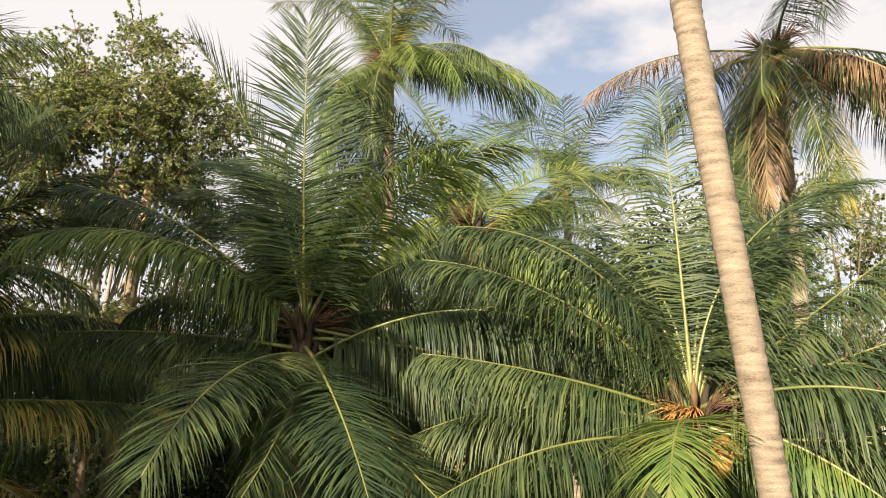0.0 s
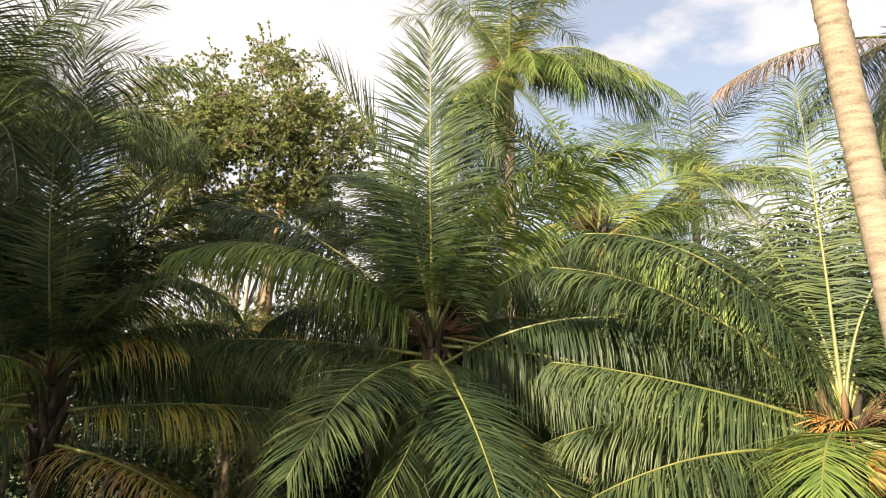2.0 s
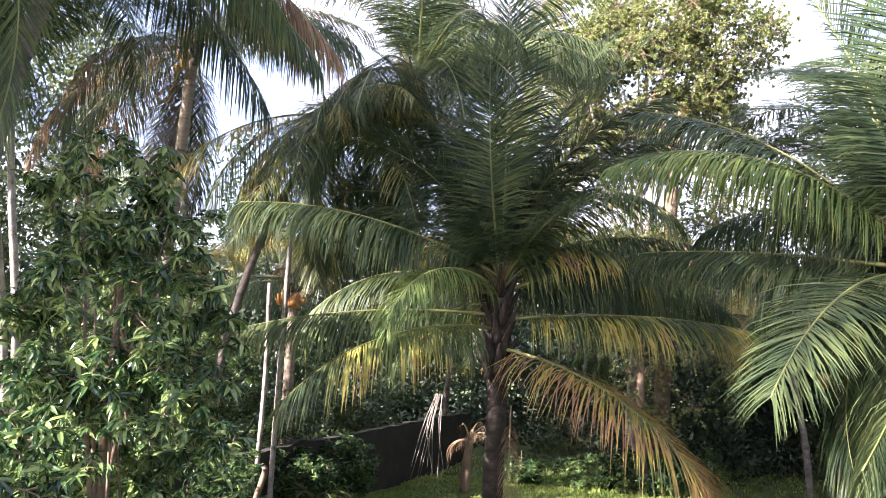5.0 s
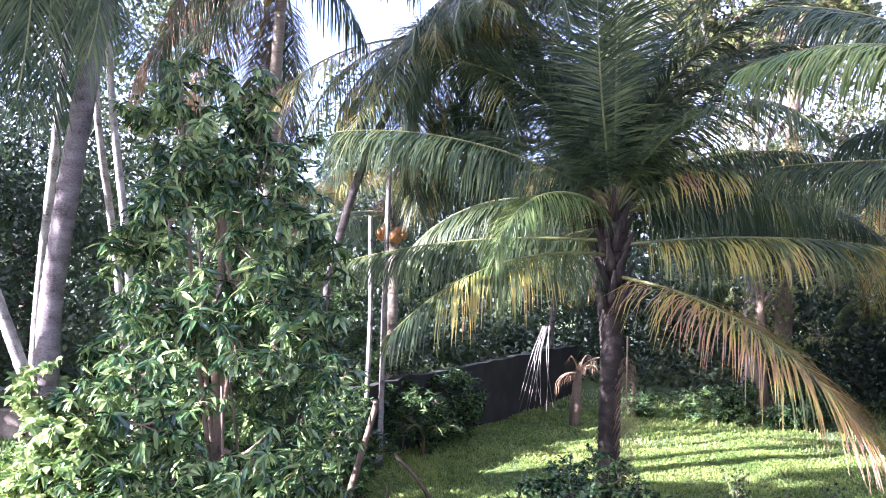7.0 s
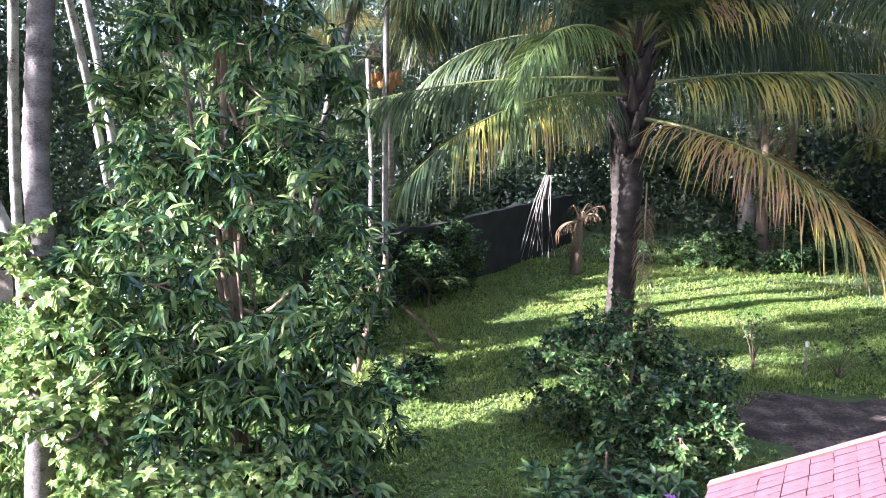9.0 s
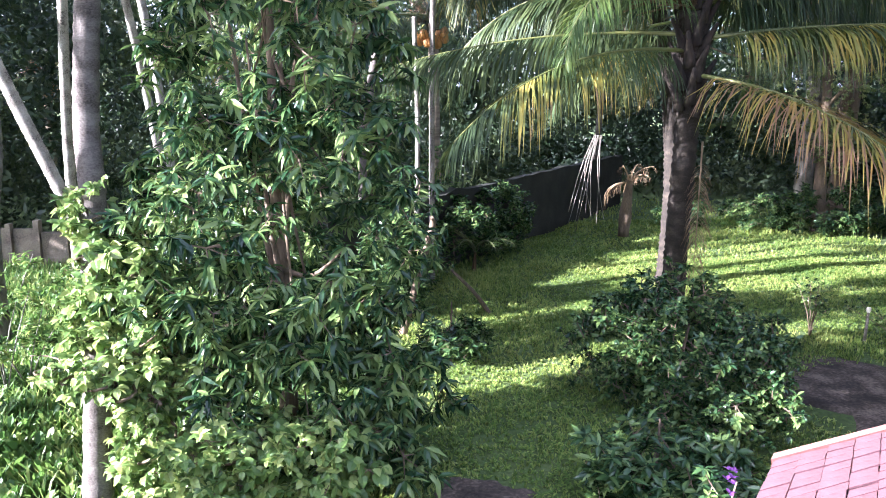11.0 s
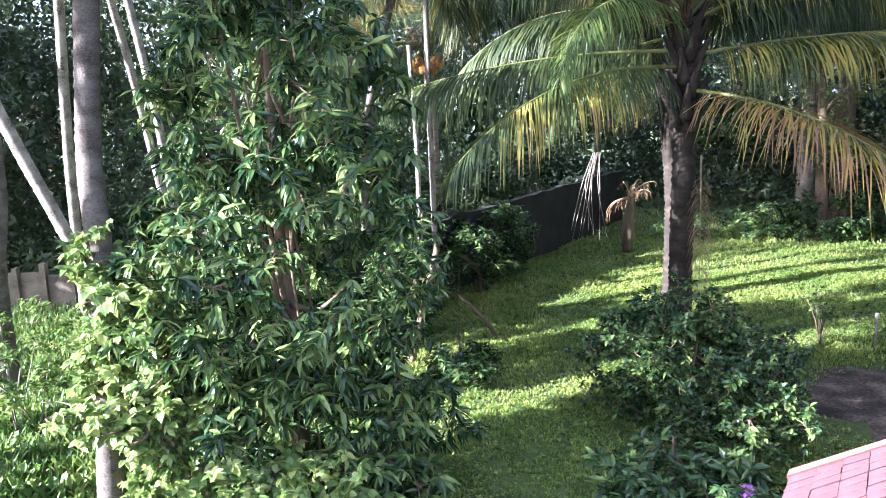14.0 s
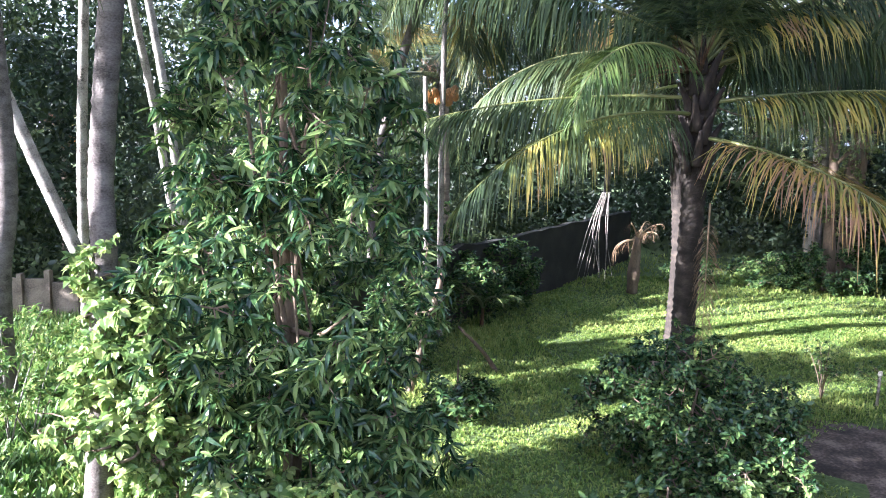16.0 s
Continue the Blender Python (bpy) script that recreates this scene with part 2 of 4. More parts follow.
def frond_shape(rng, az, el, length, droop, side, dz=0.0, hang=0.45, leaf=1.15, pairs=118, seg=3, roll=0.0, sparse=0.03):
    """One frond from the crown's middle: the leaflets' blades and, apart, the midrib."""
    n = 24
    s = (np.arange(n) + 0.5) / n
    e, a = np.radians(el - droop * s ** 1.3), np.radians(az + side * s)
    D = np.stack([np.cos(e) * np.sin(a), np.cos(e) * np.cos(a), np.sin(e)], 1)
    P = np.vstack([[0, 0, dz], np.array([0, 0, dz]) + np.cumsum(D * length / n, 0)])
    u = np.linspace(0, 1, n + 1)
    rib = tube(P, 0.008 + 0.03 * (1 - u) ** 1.8, 6)
    k = pairs * 2
    t = np.repeat(np.linspace(0.12, 1.0, pairs), 2) + rng.normal(0, 0.003, k)
    t = np.clip(t, 0, 1)
    sg = np.tile([1.0, -1.0], pairs)
    at = np.stack([np.interp(t, u, P[:, i]) for i in range(3)], 1)
    um = (np.arange(n) + 0.5) / n
    T = np.stack([np.interp(t, um, D[:, i]) for i in range(3)], 1)
    T /= np.linalg.norm(T, axis=1)[:, None]
    av = np.radians(az + side * t)
    S = np.stack([np.cos(av), -np.sin(av), np.zeros(k)], 1)
    N = np.cross(S, T)
    rr = np.radians(roll + 0 * t)[:, None]
    S, N = S * np.cos(rr) + N * np.sin(rr), N * np.cos(rr) - S * np.sin(rr)
    fan = np.radians(14 + 48 * t ** 1.8 + rng.normal(0, 6, k))[:, None]
    lift = 0.25 * max(0.0, 1 - hang) + rng.normal(0, 0.06, k)[:, None]
    d0 = S * sg[:, None] * np.cos(fan) + T * np.sin(fan) + N * lift + np.array([0, 0, -0.55]) * hang * rng.uniform(0.7, 1.3, k)[:, None]
    d0 /= np.linalg.norm(d0, axis=1)[:, None]
    ln = leaf * np.interp(t, [0, 0.2, 0.4, 0.65, 0.85, 1.0], [0.7, 0.95, 1.05, 1.0, 0.8, 0.5]) * rng.uniform(0.75, 1.12, k)
    wd = 0.0112 * (0.75 + 0.5 * np.sin(np.pi * t)) * rng.uniform(0.6, 1.25, k) * min(1.0, leaf / 1.15)
    hg = (hang * rng.uniform(0.4, 1.5, k))[:, None]
    tw = rng.normal(0, 0.16, k)[:, None]
    cur, d = at, d0
    rows, widths = [], np.array([0.55, 1.0, 0.8, 0.12]) if seg == 3 else np.array([0.7, 0.9, 0.12])
    for q in range(seg + 1):
        w = T - d * np.sum(T * d, 1)[:, None]
        w /= np.linalg.norm(w, axis=1)[:, None] + 1e-9
        b = np.cross(d, w)
        w = w * np.cos(tw) + b * np.sin(tw)
        h = w * (wd * widths[q])[:, None]
        rows.append(np.stack([cur - h, cur + h], 1))
        if q < seg:
            cur = cur + d * (ln / seg)[:, None]
            d = d + np.array([0, 0, -1.0]) * hg * (0.75 + 0.5 * q)
            d = d / np.linalg.norm(d, axis=1)[:, None]
    V = np.stack(rows, 1)
    keep = rng.random(k) > sparse
    V = V[keep]
    m = len(V)
    w2 = 2 * (seg + 1)
    base = (np.arange(m) * w2)[:, None, None]
    quad = np.array([[2 * q, 2 * q + 1, 2 * q + 3, 2 * q + 2] for q in range(seg)])[None]
    F = (base + quad).reshape(-1, 4)
    return (V.reshape(-1, 3), F.tolist()), rib


def add_frond(rng, tree, hub, spec, mat=None, rib_mat=None, label="", **more):
    blades, rib = frond_shape(rng, *spec, **more)
    off = np.array(hub)
    f = part("frond", (blades[0] + off, blades[1]), mat or PALM, tree, label)
    part("midrib", (rib[0] + off, rib[1]), rib_mat or RIB, f, smooth=True)
    return f


def coconut(rng, size=0.11):
    """A husked nut: a three-sided egg with a blunt stalk end."""
    V, F, a, b = [], [], 7, 9
    for i in range(a + 1):
        th = math.pi * i / a
        for j in range(b):
            ph = 2 * math.pi * j / b
            r = size * math.sin(th) * (1 + 0.07 * math.cos(3 * ph)) + 1e-4
            V.append((r * math.cos(ph), r * math.sin(ph), -size * 1.25 * math.cos(th)))
    for i in range(a):
        for j in range(b):
            F.append((i * b + j, i * b + (j + 1) % b, (i + 1) * b + (j + 1) % b, (i + 1) * b + j))
    return np.array(V), F


NUT = mesh_of("coconut", *coconut(None), COCO, True)
NUT_ORANGE = mesh_of("coconut", *coconut(None, 0.12), COCO_ORANGE, True)


def add_nuts(rng, tree, hub, count, orange=False, toward=225.0, spread=60.0, drop=0.5):
    for _ in range(count):
        a = radians(toward + rng.uniform(-spread, spread))
        r = rng.uniform(0.32, 0.5)
        ob = part("coconut", NUT_ORANGE if orange else NUT, None, tree)
        ob.location = (hub[0] + r * math.sin(a), hub[1] + r * math.cos(a), hub[2] - drop + rng.uniform(-0.22, 0.15))
        ob.rotation_euler = (rng.uniform(-0.6, 0.6), rng.uniform(-0.6, 0.6), rng.uniform(0, 6))


def add_crown_heart(rng, tree, hub, size=1.0, flowers=True, boots=10):
    """The boots of the frond stalks, the brown fibre between them and the dry flower sprays."""
    hub = np.array(hub)
    for i in range(boots):
        a = radians(i * 137.5)
        d = np.array([math.sin(a), math.cos(a), 0])
        z = 0.3 - 0.07 * (boots - i)
        p = [hub + d * 0.1 * size + (0, 0, z - 0.25), hub + d * 0.15 * size + (0, 0, z), hub + d * 0.27 * size + (0, 0, z + 0.3)]
        part("leaf_base", tube(spline(p, 5), np.array([0.075, 0.065, 0.05, 0.034, 0.02]) * size, 6, 0, rng), BOOT, tree, smooth=True)
    if flowers:
        for i in range(5):
            sprays = []
            a0 = rng.uniform(0, 2 * math.pi)
            root = hub + np.array([math.sin(a0), math.cos(a0), 0]) * 0.2 + (0, 0, rng.uniform(-0.2, 0.2))
            for j in range(16):
                a, b = a0 + rng.normal(0, 0.35), rng.uniform(-0.1, 1.1)
                d = np.array([math.sin(a) * math.cos(b), math.cos(a) * math.cos(b), math.sin(b)])
                ln = rng.uniform(0.35, 0.7) * size
                p = [root, root + d * ln * 0.5, root + d * ln + (0, 0, -0.12 * ln)]
                sprays.append(tube(spline(p, 4), [0.012, 0.01, 0.008, 0.004], 4))
            part("flower_stalk", join(sprays), FIBRE, tree, "dry reddish-brown flower stalk", True)


def palm_trunk(rng, tree, points, r0, r1, mat, rings=0.014):
    ln = sum(np.linalg.norm(np.subtract(points[i + 1], points[i])) for i in range(len(points) - 1))
    n = max(12, int(ln / 0.055))
    C = spline(points, n)
    u = np.linspace(0, 1, n)
    r = r1 + (r0 - r1) * (1 - u) ** 0.8 + 0.1 * r0 * np.exp(-u * ln / 0.35) * 3
    return part("trunk", tube(C, r, 14, rings, rng), mat, tree, smooth=True)


def random_frond(rng, az, el, length=4.3):
    """el: how high the frond leaves the crown; low ones hang more."""
    return (az, el, length * rng.uniform(0.9, 1.08), rng.uniform(45, 80) + max(0, el - 40) * 0.3, rng.normal(0, 8), rng.uniform(-0.15, 0.1))


def palm(name_rng, base, crown, specs, label, group="coconut palms", bend=(0, 0), fill=10, mats=None, bark=None, radius=(0.19, 0.13),
         nuts=0, orange=False, low=(-35, 70), pairs=118, length=4.3, hangs=1.35, toward=225, fill_az=None, heart=True, flats=(), path=None, steep=0, mix=(), heart_size=1.0, leaf=1.15, seg=3, boots=10, leaves=None, hang_of=None):
    rng = np.random.default_rng(name_rng)
    t = thing("coconut_palm", base, label, "palm tree", group)
    hub = np.array(crown) - np.array(base)
    mid = hub * 0.5 + np.array([bend[0], bend[1], 0])
    way = [tuple(np.subtract(p, base)) for p in path] if path else None
    palm_trunk(rng, t, way or [(0, 0, -0.15), mid * (0.5, 0.5, 0.5) + np.array([bend[0], bend[1], 0]) * 0.25, mid, hub + (0, 0, -0.15)], radius[0], radius[1], bark or BARK_PALM, 0.05 if bark is BARK_DARK else 0.012)
    if heart:
        add_crown_heart(rng, t, hub, heart_size, boots=boots)
    for i, sp in enumerate(specs):
        m = (mats or {}).get(i)
        hang = 0.3 if i in flats else float(np.interp(sp[1], [40, 60, 80], [hangs, 0.45, 0.12]))
        hang = (hang_of or {}).get(i, hang)
        add_frond(rng, t, hub, sp, m, RIB_DRY if m is PALM_DRY else None,
                  "yellowing frond with browned tips" if m in (PALM_YELLOW, PALM_TAN) else "dry brown frond" if m is PALM_DRY else "", hang=hang, pairs=pairs, roll=rng.normal(0, 8), leaf=(leaves or {}).get(i, leaf), seg=seg, sparse=0.2 if m is PALM_DRY else 0.05)
    for i in range(fill):
        az = (i * 137.5 + rng.uniform(-15, 15)) if fill_az is None else rng.uniform(*fill_az)
        el = low[0] + (low[1] - low[0]) * ((i * 0.618 + rng.uniform(0, 0.1)) % 1)
        if i >= fill - steep:
            az, el = (i * 137.5 if fill_az is None else rng.uniform(*fill_az)), rng.uniform(62, 86)
        add_frond(rng, t, hub, random_frond(rng, az, el, length), mix[rng.integers(len(mix))] if mix else None, hang=rng.uniform(0.8, 1.5) if el < 45 else 0.3, pairs=pairs, roll=rng.normal(0, 12), leaf=leaf, seg=seg, sparse=0.08)
    if nuts:
        add_nuts(rng, t, hub, nuts, orange, toward)
    return t

# ---------------------------------------------------------------- leafy plants


def leaf_blade(length, width, curl=0.25, fold=0.25):
    """A lance-shaped leaf along +x, folded at its middle vein and bending down."""
    xs, ws = (0.3, 0.65), (1.0, 0.85)
    V = [(0, 0, 0)]
    for x, w in zip(xs, ws):
        z = -curl * length * x * x
        V += [(x * length, w * width / 2, z + fold * width * w / 2), (x * length, 0, z), (x * length, -w * width / 2, z + fold * width * w / 2)]
    V.append((length, 0, -curl * length))
    F = [(0, 2, 1), (0, 3, 2), (1, 2, 5, 4), (2, 3, 6, 5), (4, 5, 7), (5, 6, 7)]
    return np.array(V, float), F


def turn(az, el, roll=0.0):
    return np.array(Matrix.Rotation(az, 3, "Z") @ Matrix.Rotation(-el, 3, "Y") @ Matrix.Rotation(roll, 3, "X"))


def plain_leaf(length, width, curl):
    return np.array([(0, 0, 0), (0.45 * length, width / 2, -curl * length * 0.15), (length, 0, -curl * length * 0.6), (0.45 * length, -width / 2, -curl * length * 0.15)], float), [(0, 3, 2, 1)]


def rosette(rng, count, length, width, curl=0.5, tilt=(-0.3, 0.8), plain=False):
    out = []
    for i in range(count):
        V, F = (plain_leaf if plain else leaf_blade)(length * rng.uniform(0.75, 1.15), width * rng.uniform(0.8, 1.15), curl * rng.uniform(0.5, 1.5))
        M = turn(i * 2.4 + rng.uniform(-0.3, 0.3), rng.uniform(*tilt), rng.normal(0, 0.45))
        out.append((V @ M.T, F))
    return join(out)


def spray(rng, tips, reach, count, length, width, curl=0.5, tilt=(-0.3, 0.8), twig=0.008, flat=1.0, plain=False):
    """A branchlet: a few twigs from one point, each ending in a whorl of leaves, with leaves along it."""
    leaves, twigs = [], []
    for _ in range(tips):
        d = rng.normal(0, 1, 3) * (1, 1, 0.8 * flat)
        d /= np.linalg.norm(d)
        p = d * reach * rng.uniform(0.5, 1.0)
        twigs.append(tube(spline([(0, 0, 0), p * 0.5 + (0, 0, -0.02), p], 3), [twig, twig * 0.75, twig * 0.4], 3, cap=False))
        V, F = rosette(rng, count, length, width, curl, tilt, plain)
        leaves.append((V + p, F))
        for q in (0.45, 0.75):
            V, F = rosette(rng, max(2, count // 3), length, width, curl, tilt, plain)
            leaves.append((V + p * q, F))
    return join(leaves), join(twigs)


def spray_kinds(seed, kinds, mat, *args, **kw):
    rng = np.random.default_rng(seed)
    out = []
    for _ in range(kinds):
        leaves, twigs = spray(rng, *args, **kw)
        me = mesh_of("leaf_spray", *join([leaves, twigs]), mat)
        me.materials.append(BARK)
        me.polygons.foreach_set("material_index", [0] * len(leaves[1]) + [1] * len(twigs[1]))
        out.append(me)
    return out


def lobe_points(rng, lobes, count, shell=0.55):
    """Places in the outer part of a crown made of a few rounded lobes (x, y, z, rx, ry, rz)."""
    vol = np.array([l[3] * l[4] * l[5] for l in lobes]) ** 0.75
    pick = rng.choice(len(lobes), count, p=vol / vol.sum())
    pts = []
    for i in pick:
        x, y, z, a, b, c = lobes[i]
        d = rng.normal(0, 1, 3)
        d /= np.linalg.norm(d)
        r = shell + (1 - shell) * rng.random() ** 0.6
        pts.append((x + d[0] * a * r, y + d[1] * b * r, z + d[2] * c * r))
    return pts


def leafy_tree(seed, name, at, lobes, kinds, count, label, category, stem, limbs=9, bark=None, group="", scale=(0.8, 1.25), shell=0.55, minz=0.1):
    """lobes and stem are relative to the foot."""
    rng = np.random.default_rng(seed)
    t = thing(name, at, label, category, group)
    if stem:
        pts, r0, r1 = stem
        part("trunk", tube(spline(pts, 16), np.linspace(r0, r1, 16), 10, 0, rng), bark or BARK, t, smooth=True)
        for i in range(limbs):
            l = lobes[i % len(lobes)]
            u = rng.uniform(0.35, 0.95)
            a = spline(pts, 30)[int(u * 29)]
            e = np.array(l[:3]) + rng.uniform(-0.6, 0.6, 3) * np.array(l[3:])
            m = (a + e) / 2 + np.array([0, 0, -0.12 * np.linalg.norm(e - a)])
            r = (r0 + (r1 - r0) * u) * 0.5
            part("limb", tube(spline([a, m, e], 9), np.linspace(r, r * 0.25, 9), 7, 0, rng), bark or BARK, t, smooth=True)
    for p in lobe_points(rng, lobes, count, shell):
        if p[2] < minz:
            continue
        ob = part("leaf_spray", kinds[rng.integers(len(kinds))], None, t)
        ob.location = p
        ob.rotation_euler = (rng.uniform(-0.35, 0.35), rng.uniform(-0.35, 0.35), rng.uniform(0, 6.28))
        sc = rng.uniform(*scale)
        ob.scale = (sc, sc, sc)
        ob["kind"] = "stuff"
    return t

# ---------------------------------------------------------------- ground


def ground_z(x, y):
    return 0.12 * noise.noise((x * 0.15, y * 0.15, 3.0)) + 0.05 * noise.noise((x * 0.6, y * 0.6, 7.0))


gm, gt, gn, gl, gb = nodes_of("lawn soil")
gco = gn.new("ShaderNodeTexCoord")
gn1, gn2 = gn.new("ShaderNodeTexNoise"), gn.new("ShaderNodeTexNoise")
gn1.inputs["Scale"].default_value, gn2.inputs["Scale"].default_value = 0.7, 14.0
gn1.inputs["Detail"].default_value = gn2.inputs["Detail"].default_value = 8
for q in (gn1, gn2):
    gl.new(gco.outputs["Object"], q.inputs["Vector"])
gr = ramp_of(gt, [(0.3, (0.045, 0.075, 0.018)), (0.5, (0.08, 0.12, 0.028)), (0.7, (0.14, 0.17, 0.055))])
gmx = gn.new("ShaderNodeMix")
gmx.inputs["Factor"].default_value = 0.5
gl.new(gn1.outputs["Fac"], gmx.inputs["A"])
gl.new(gn2.outputs["Fac"], gmx.inputs["B"])
gl.new(gmx.outputs["Result"], gr.inputs["Fac"])
gl.new(gr.outputs["Color"], gb.inputs["Base Color"])
gb.inputs["Roughness"].default_value = 0.95
gbp = gn.new("ShaderNodeBump")
gbp.inputs["Strength"].default_value, gbp.inputs["Distance"].default_value = 0.8, 0.06
gl.new(gn2.outputs["Fac"], gbp.inputs["Height"])
gl.new(gbp.outputs[0], gb.inputs["Normal"])
SOIL = rough_material("bare earth", [(0.38, (0.026, 0.019, 0.014)), (0.5, (0.07, 0.051, 0.038)), (0.62, (0.19, 0.145, 0.11))], 2.4, 0.95, 1.0, (1, 1, 1), 22.0)

gx = np.concatenate([np.linspace(-400, -32, 8), np.linspace(-30, 40, 71), np.linspace(44, 400, 8)])
gy = np.concatenate([np.linspace(-300, -17, 7), np.linspace(-15, 45, 61), np.linspace(50, 400, 8)])
gv = [(x, y, ground_z(x, y) if -30 <= x <= 40 and -15 <= y <= 45 else 0.0) for y in gy for x in gx]
gw = len(gx)
gf = [(j * gw + i, j * gw + i + 1, (j + 1) * gw + i + 1, (j + 1) * gw + i) for j in range(len(gy) - 1) for i in range(gw - 1)]
tagged(new("ground", mesh_of("ground", gv, gf, gm, True)), "green lawn and weedy garden ground under the palms", "ground", kind="structure")


def patch(name, cx, cy, rx, ry, mat, label, seed, lift=0.012):
    rng = np.random.default_rng(seed)
    V, F, rings, m = [(cx, cy, ground_z(cx, cy) + lift + 0.03)], [], 9, 40
    wob = [1 + 0.18 * math.sin(3 * a + seed) + 0.12 * math.sin(7 * a) + rng.normal(0, 0.04) for a in np.linspace(0, 2 * math.pi, m, endpoint=False)]
    for i in range(1, rings + 1):
        for j in range(m):
            a, r = 2 * math.pi * j / m, i / rings * wob[j]
            x, y = cx + rx * r * math.cos(a), cy + ry * r * math.sin(a)
            V.append((x, y, ground_z(x, y) + (lift + 0.03 * (1 - i / rings) if i < rings else -0.03) + rng.normal(0, 0.006)))
    F += [(0, 1 + j, 1 + (j + 1) % m) for j in range(m)]
    F += [(1 + (i - 1) * m + j, 1 + i * m + j, 1 + i * m + (j + 1) % m, 1 + (i - 1) * m + (j + 1) % m) for i in range(1, rings) for j in range(m)]
    return tagged(new(name, mesh_of(name, V, F, mat, True)), label, "ground", kind="structure")


BARE = [(7.2, 9.6, 2.4, 2.0), (0.5, 7.3, 0.55, 0.4)]
patch("bare_earth", *BARE[0], SOIL, "bare brown trodden earth beside the lawn", 1, 0.03)
patch("bare_earth", *BARE[1], SOIL, "small bare brown patch of earth", 2, 0.03)


def tufts(name, seed, count, area, mat, height, label, blades=6, width=0.012, spread=0.5, avoid=True, broad=False):
    """Ground cover: many small tufts in one mesh."""
    rng = np.random.default_rng(seed)
    V, F, k = [], [], 0
    x0, x1, y0, y1 = area
    for _ in range(count):
        x, y = rng.uniform(x0, x1), rng.uniform(y0, y1)
        if avoid and any(((x - a) / c) ** 2 + ((y - b) / d) ** 2 < rng.uniform(0.7, 1.2) for a, b, c, d in BARE):
            continue
        z = ground_z(x, y) - 0.01
        tall = height * (0.6 + 0.8 * max(0, noise.noise((x * 0.5, y * 0.5, seed)) + 0.4)) * rng.uniform(0.7, 1.3)
        for _ in range(blades):
            a, b = rng.uniform(0, 6.283), rng.uniform(0.1, spread)
            dx, dy = math.cos(a), math.sin(a)
            w = width * rng.uniform(0.7, 1.3)
            h = tall * rng.uniform(0.6, 1.1)
            px, py = -dy * w, dx * w
            if broad:
                V += [(x, y, z), (x + dx * b * h + px * 2, y + dy * b * h + py * 2, z + h * 0.9), (x + dx * (b * h + 0.035), y + dy * (b * h + 0.035), z + h), (x + dx * b * h - px * 2, y + dy * b * h - py * 2, z + h * 0.9)]
                F += [(k, k + 1, k + 2, k + 3)]
                k += 4
            else:
                V += [(x + px, y + py, z), (x - px, y - py, z), (x + dx * b * h * 0.4 - px * 0.8, y + dy * b * h * 0.4 - py * 0.8, z + h * 0.6), (x + dx * b * h * 0.4 + px * 0.8, y + dy * b * h * 0.4 + py * 0.8, z + h * 0.6), (x + dx * b * h, y + dy * b * h, z + h * 0.95)]
                F += [(k, k + 1, k + 2, k + 3), (k + 3, k + 2, k + 4)]
                k += 5
    return tagged(new(name, mesh_of(name, V, F, mat)), label, "grass", kind="stuff")


tufts("lawn_grass", 11, 27000, (-1.5, 11, 6.5, 18), GRASS, 0.085, "short sunlit lawn grass with creeping weeds", 6, 0.008)
tufts("lawn_grass", 12, 9000, (-2, 20, 16, 28), GRASS, 0.11, "lawn grass further back among the palms", 5, 0.013)
tufts("clover", 13, 36000, (-1, 12, 7, 24), GRASS, 0.065, "low creeping broad-leaved weeds in the lawn", 5, 0.0055, 1.1, True, True)
tufts("rough_grass", 14, 9000, (-14, -2, 5, 18), WEED, 0.35, "tall rough grass and weeds by the fence", 6, 0.014, 0.7)
tufts("rough_grass", 15, 6000, (-14, -1, 6, 17), WEED, 0.26, "broad-leaved weeds by the fence", 5, 0.02, 0.9, False, True)

# ---------------------------------------------------------------- the large palms

palm(101, (9.0, 8.1, 0), (8.79, 7.67, 6.16), [
    (42, 119, 4.89, 34, 0, 0.06),
    (312, 50, 4.70, 40, 2, -0.1),
    (298, 45, 4.6, 66, 2, 0.02),
    (299, 79, 5.08, 29, -4, 0.12),
    (239, -2, 4.51, 45, -1, -0.39),
    (204, -20, 4.57, 33, -5, -0.22),
    (186, -32, 4.65, 1, -7, -0.37),
    (146, 30, 4.91, 66, 0, -0.51),
    (138, -3, 4.85, 22, 2, -0.11),
    (165, 61, 4.56, 62, 0, 0.05),
    (330, 10, 4.60, 11, 0, -0.29),
    (215, -25, 4.80, 6, 23, -0.35),
    (64, 50, 4.62, 89, 6, 0.19),
    (225, -30, 4.4, 30, 0, -0.5),
    (120, -30, 4.4, 30, 0, -0.5),
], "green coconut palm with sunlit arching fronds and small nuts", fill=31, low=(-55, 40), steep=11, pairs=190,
     mats={2: PALM_SUNLIT, 9: PALM_SUNLIT, 14: PALM_YELLOW}, hang_of={2: 1.1}, nuts=5, toward=215, fill_az=(-30, 140), bark=BARK_DARK, flats=(4, 5, 6))

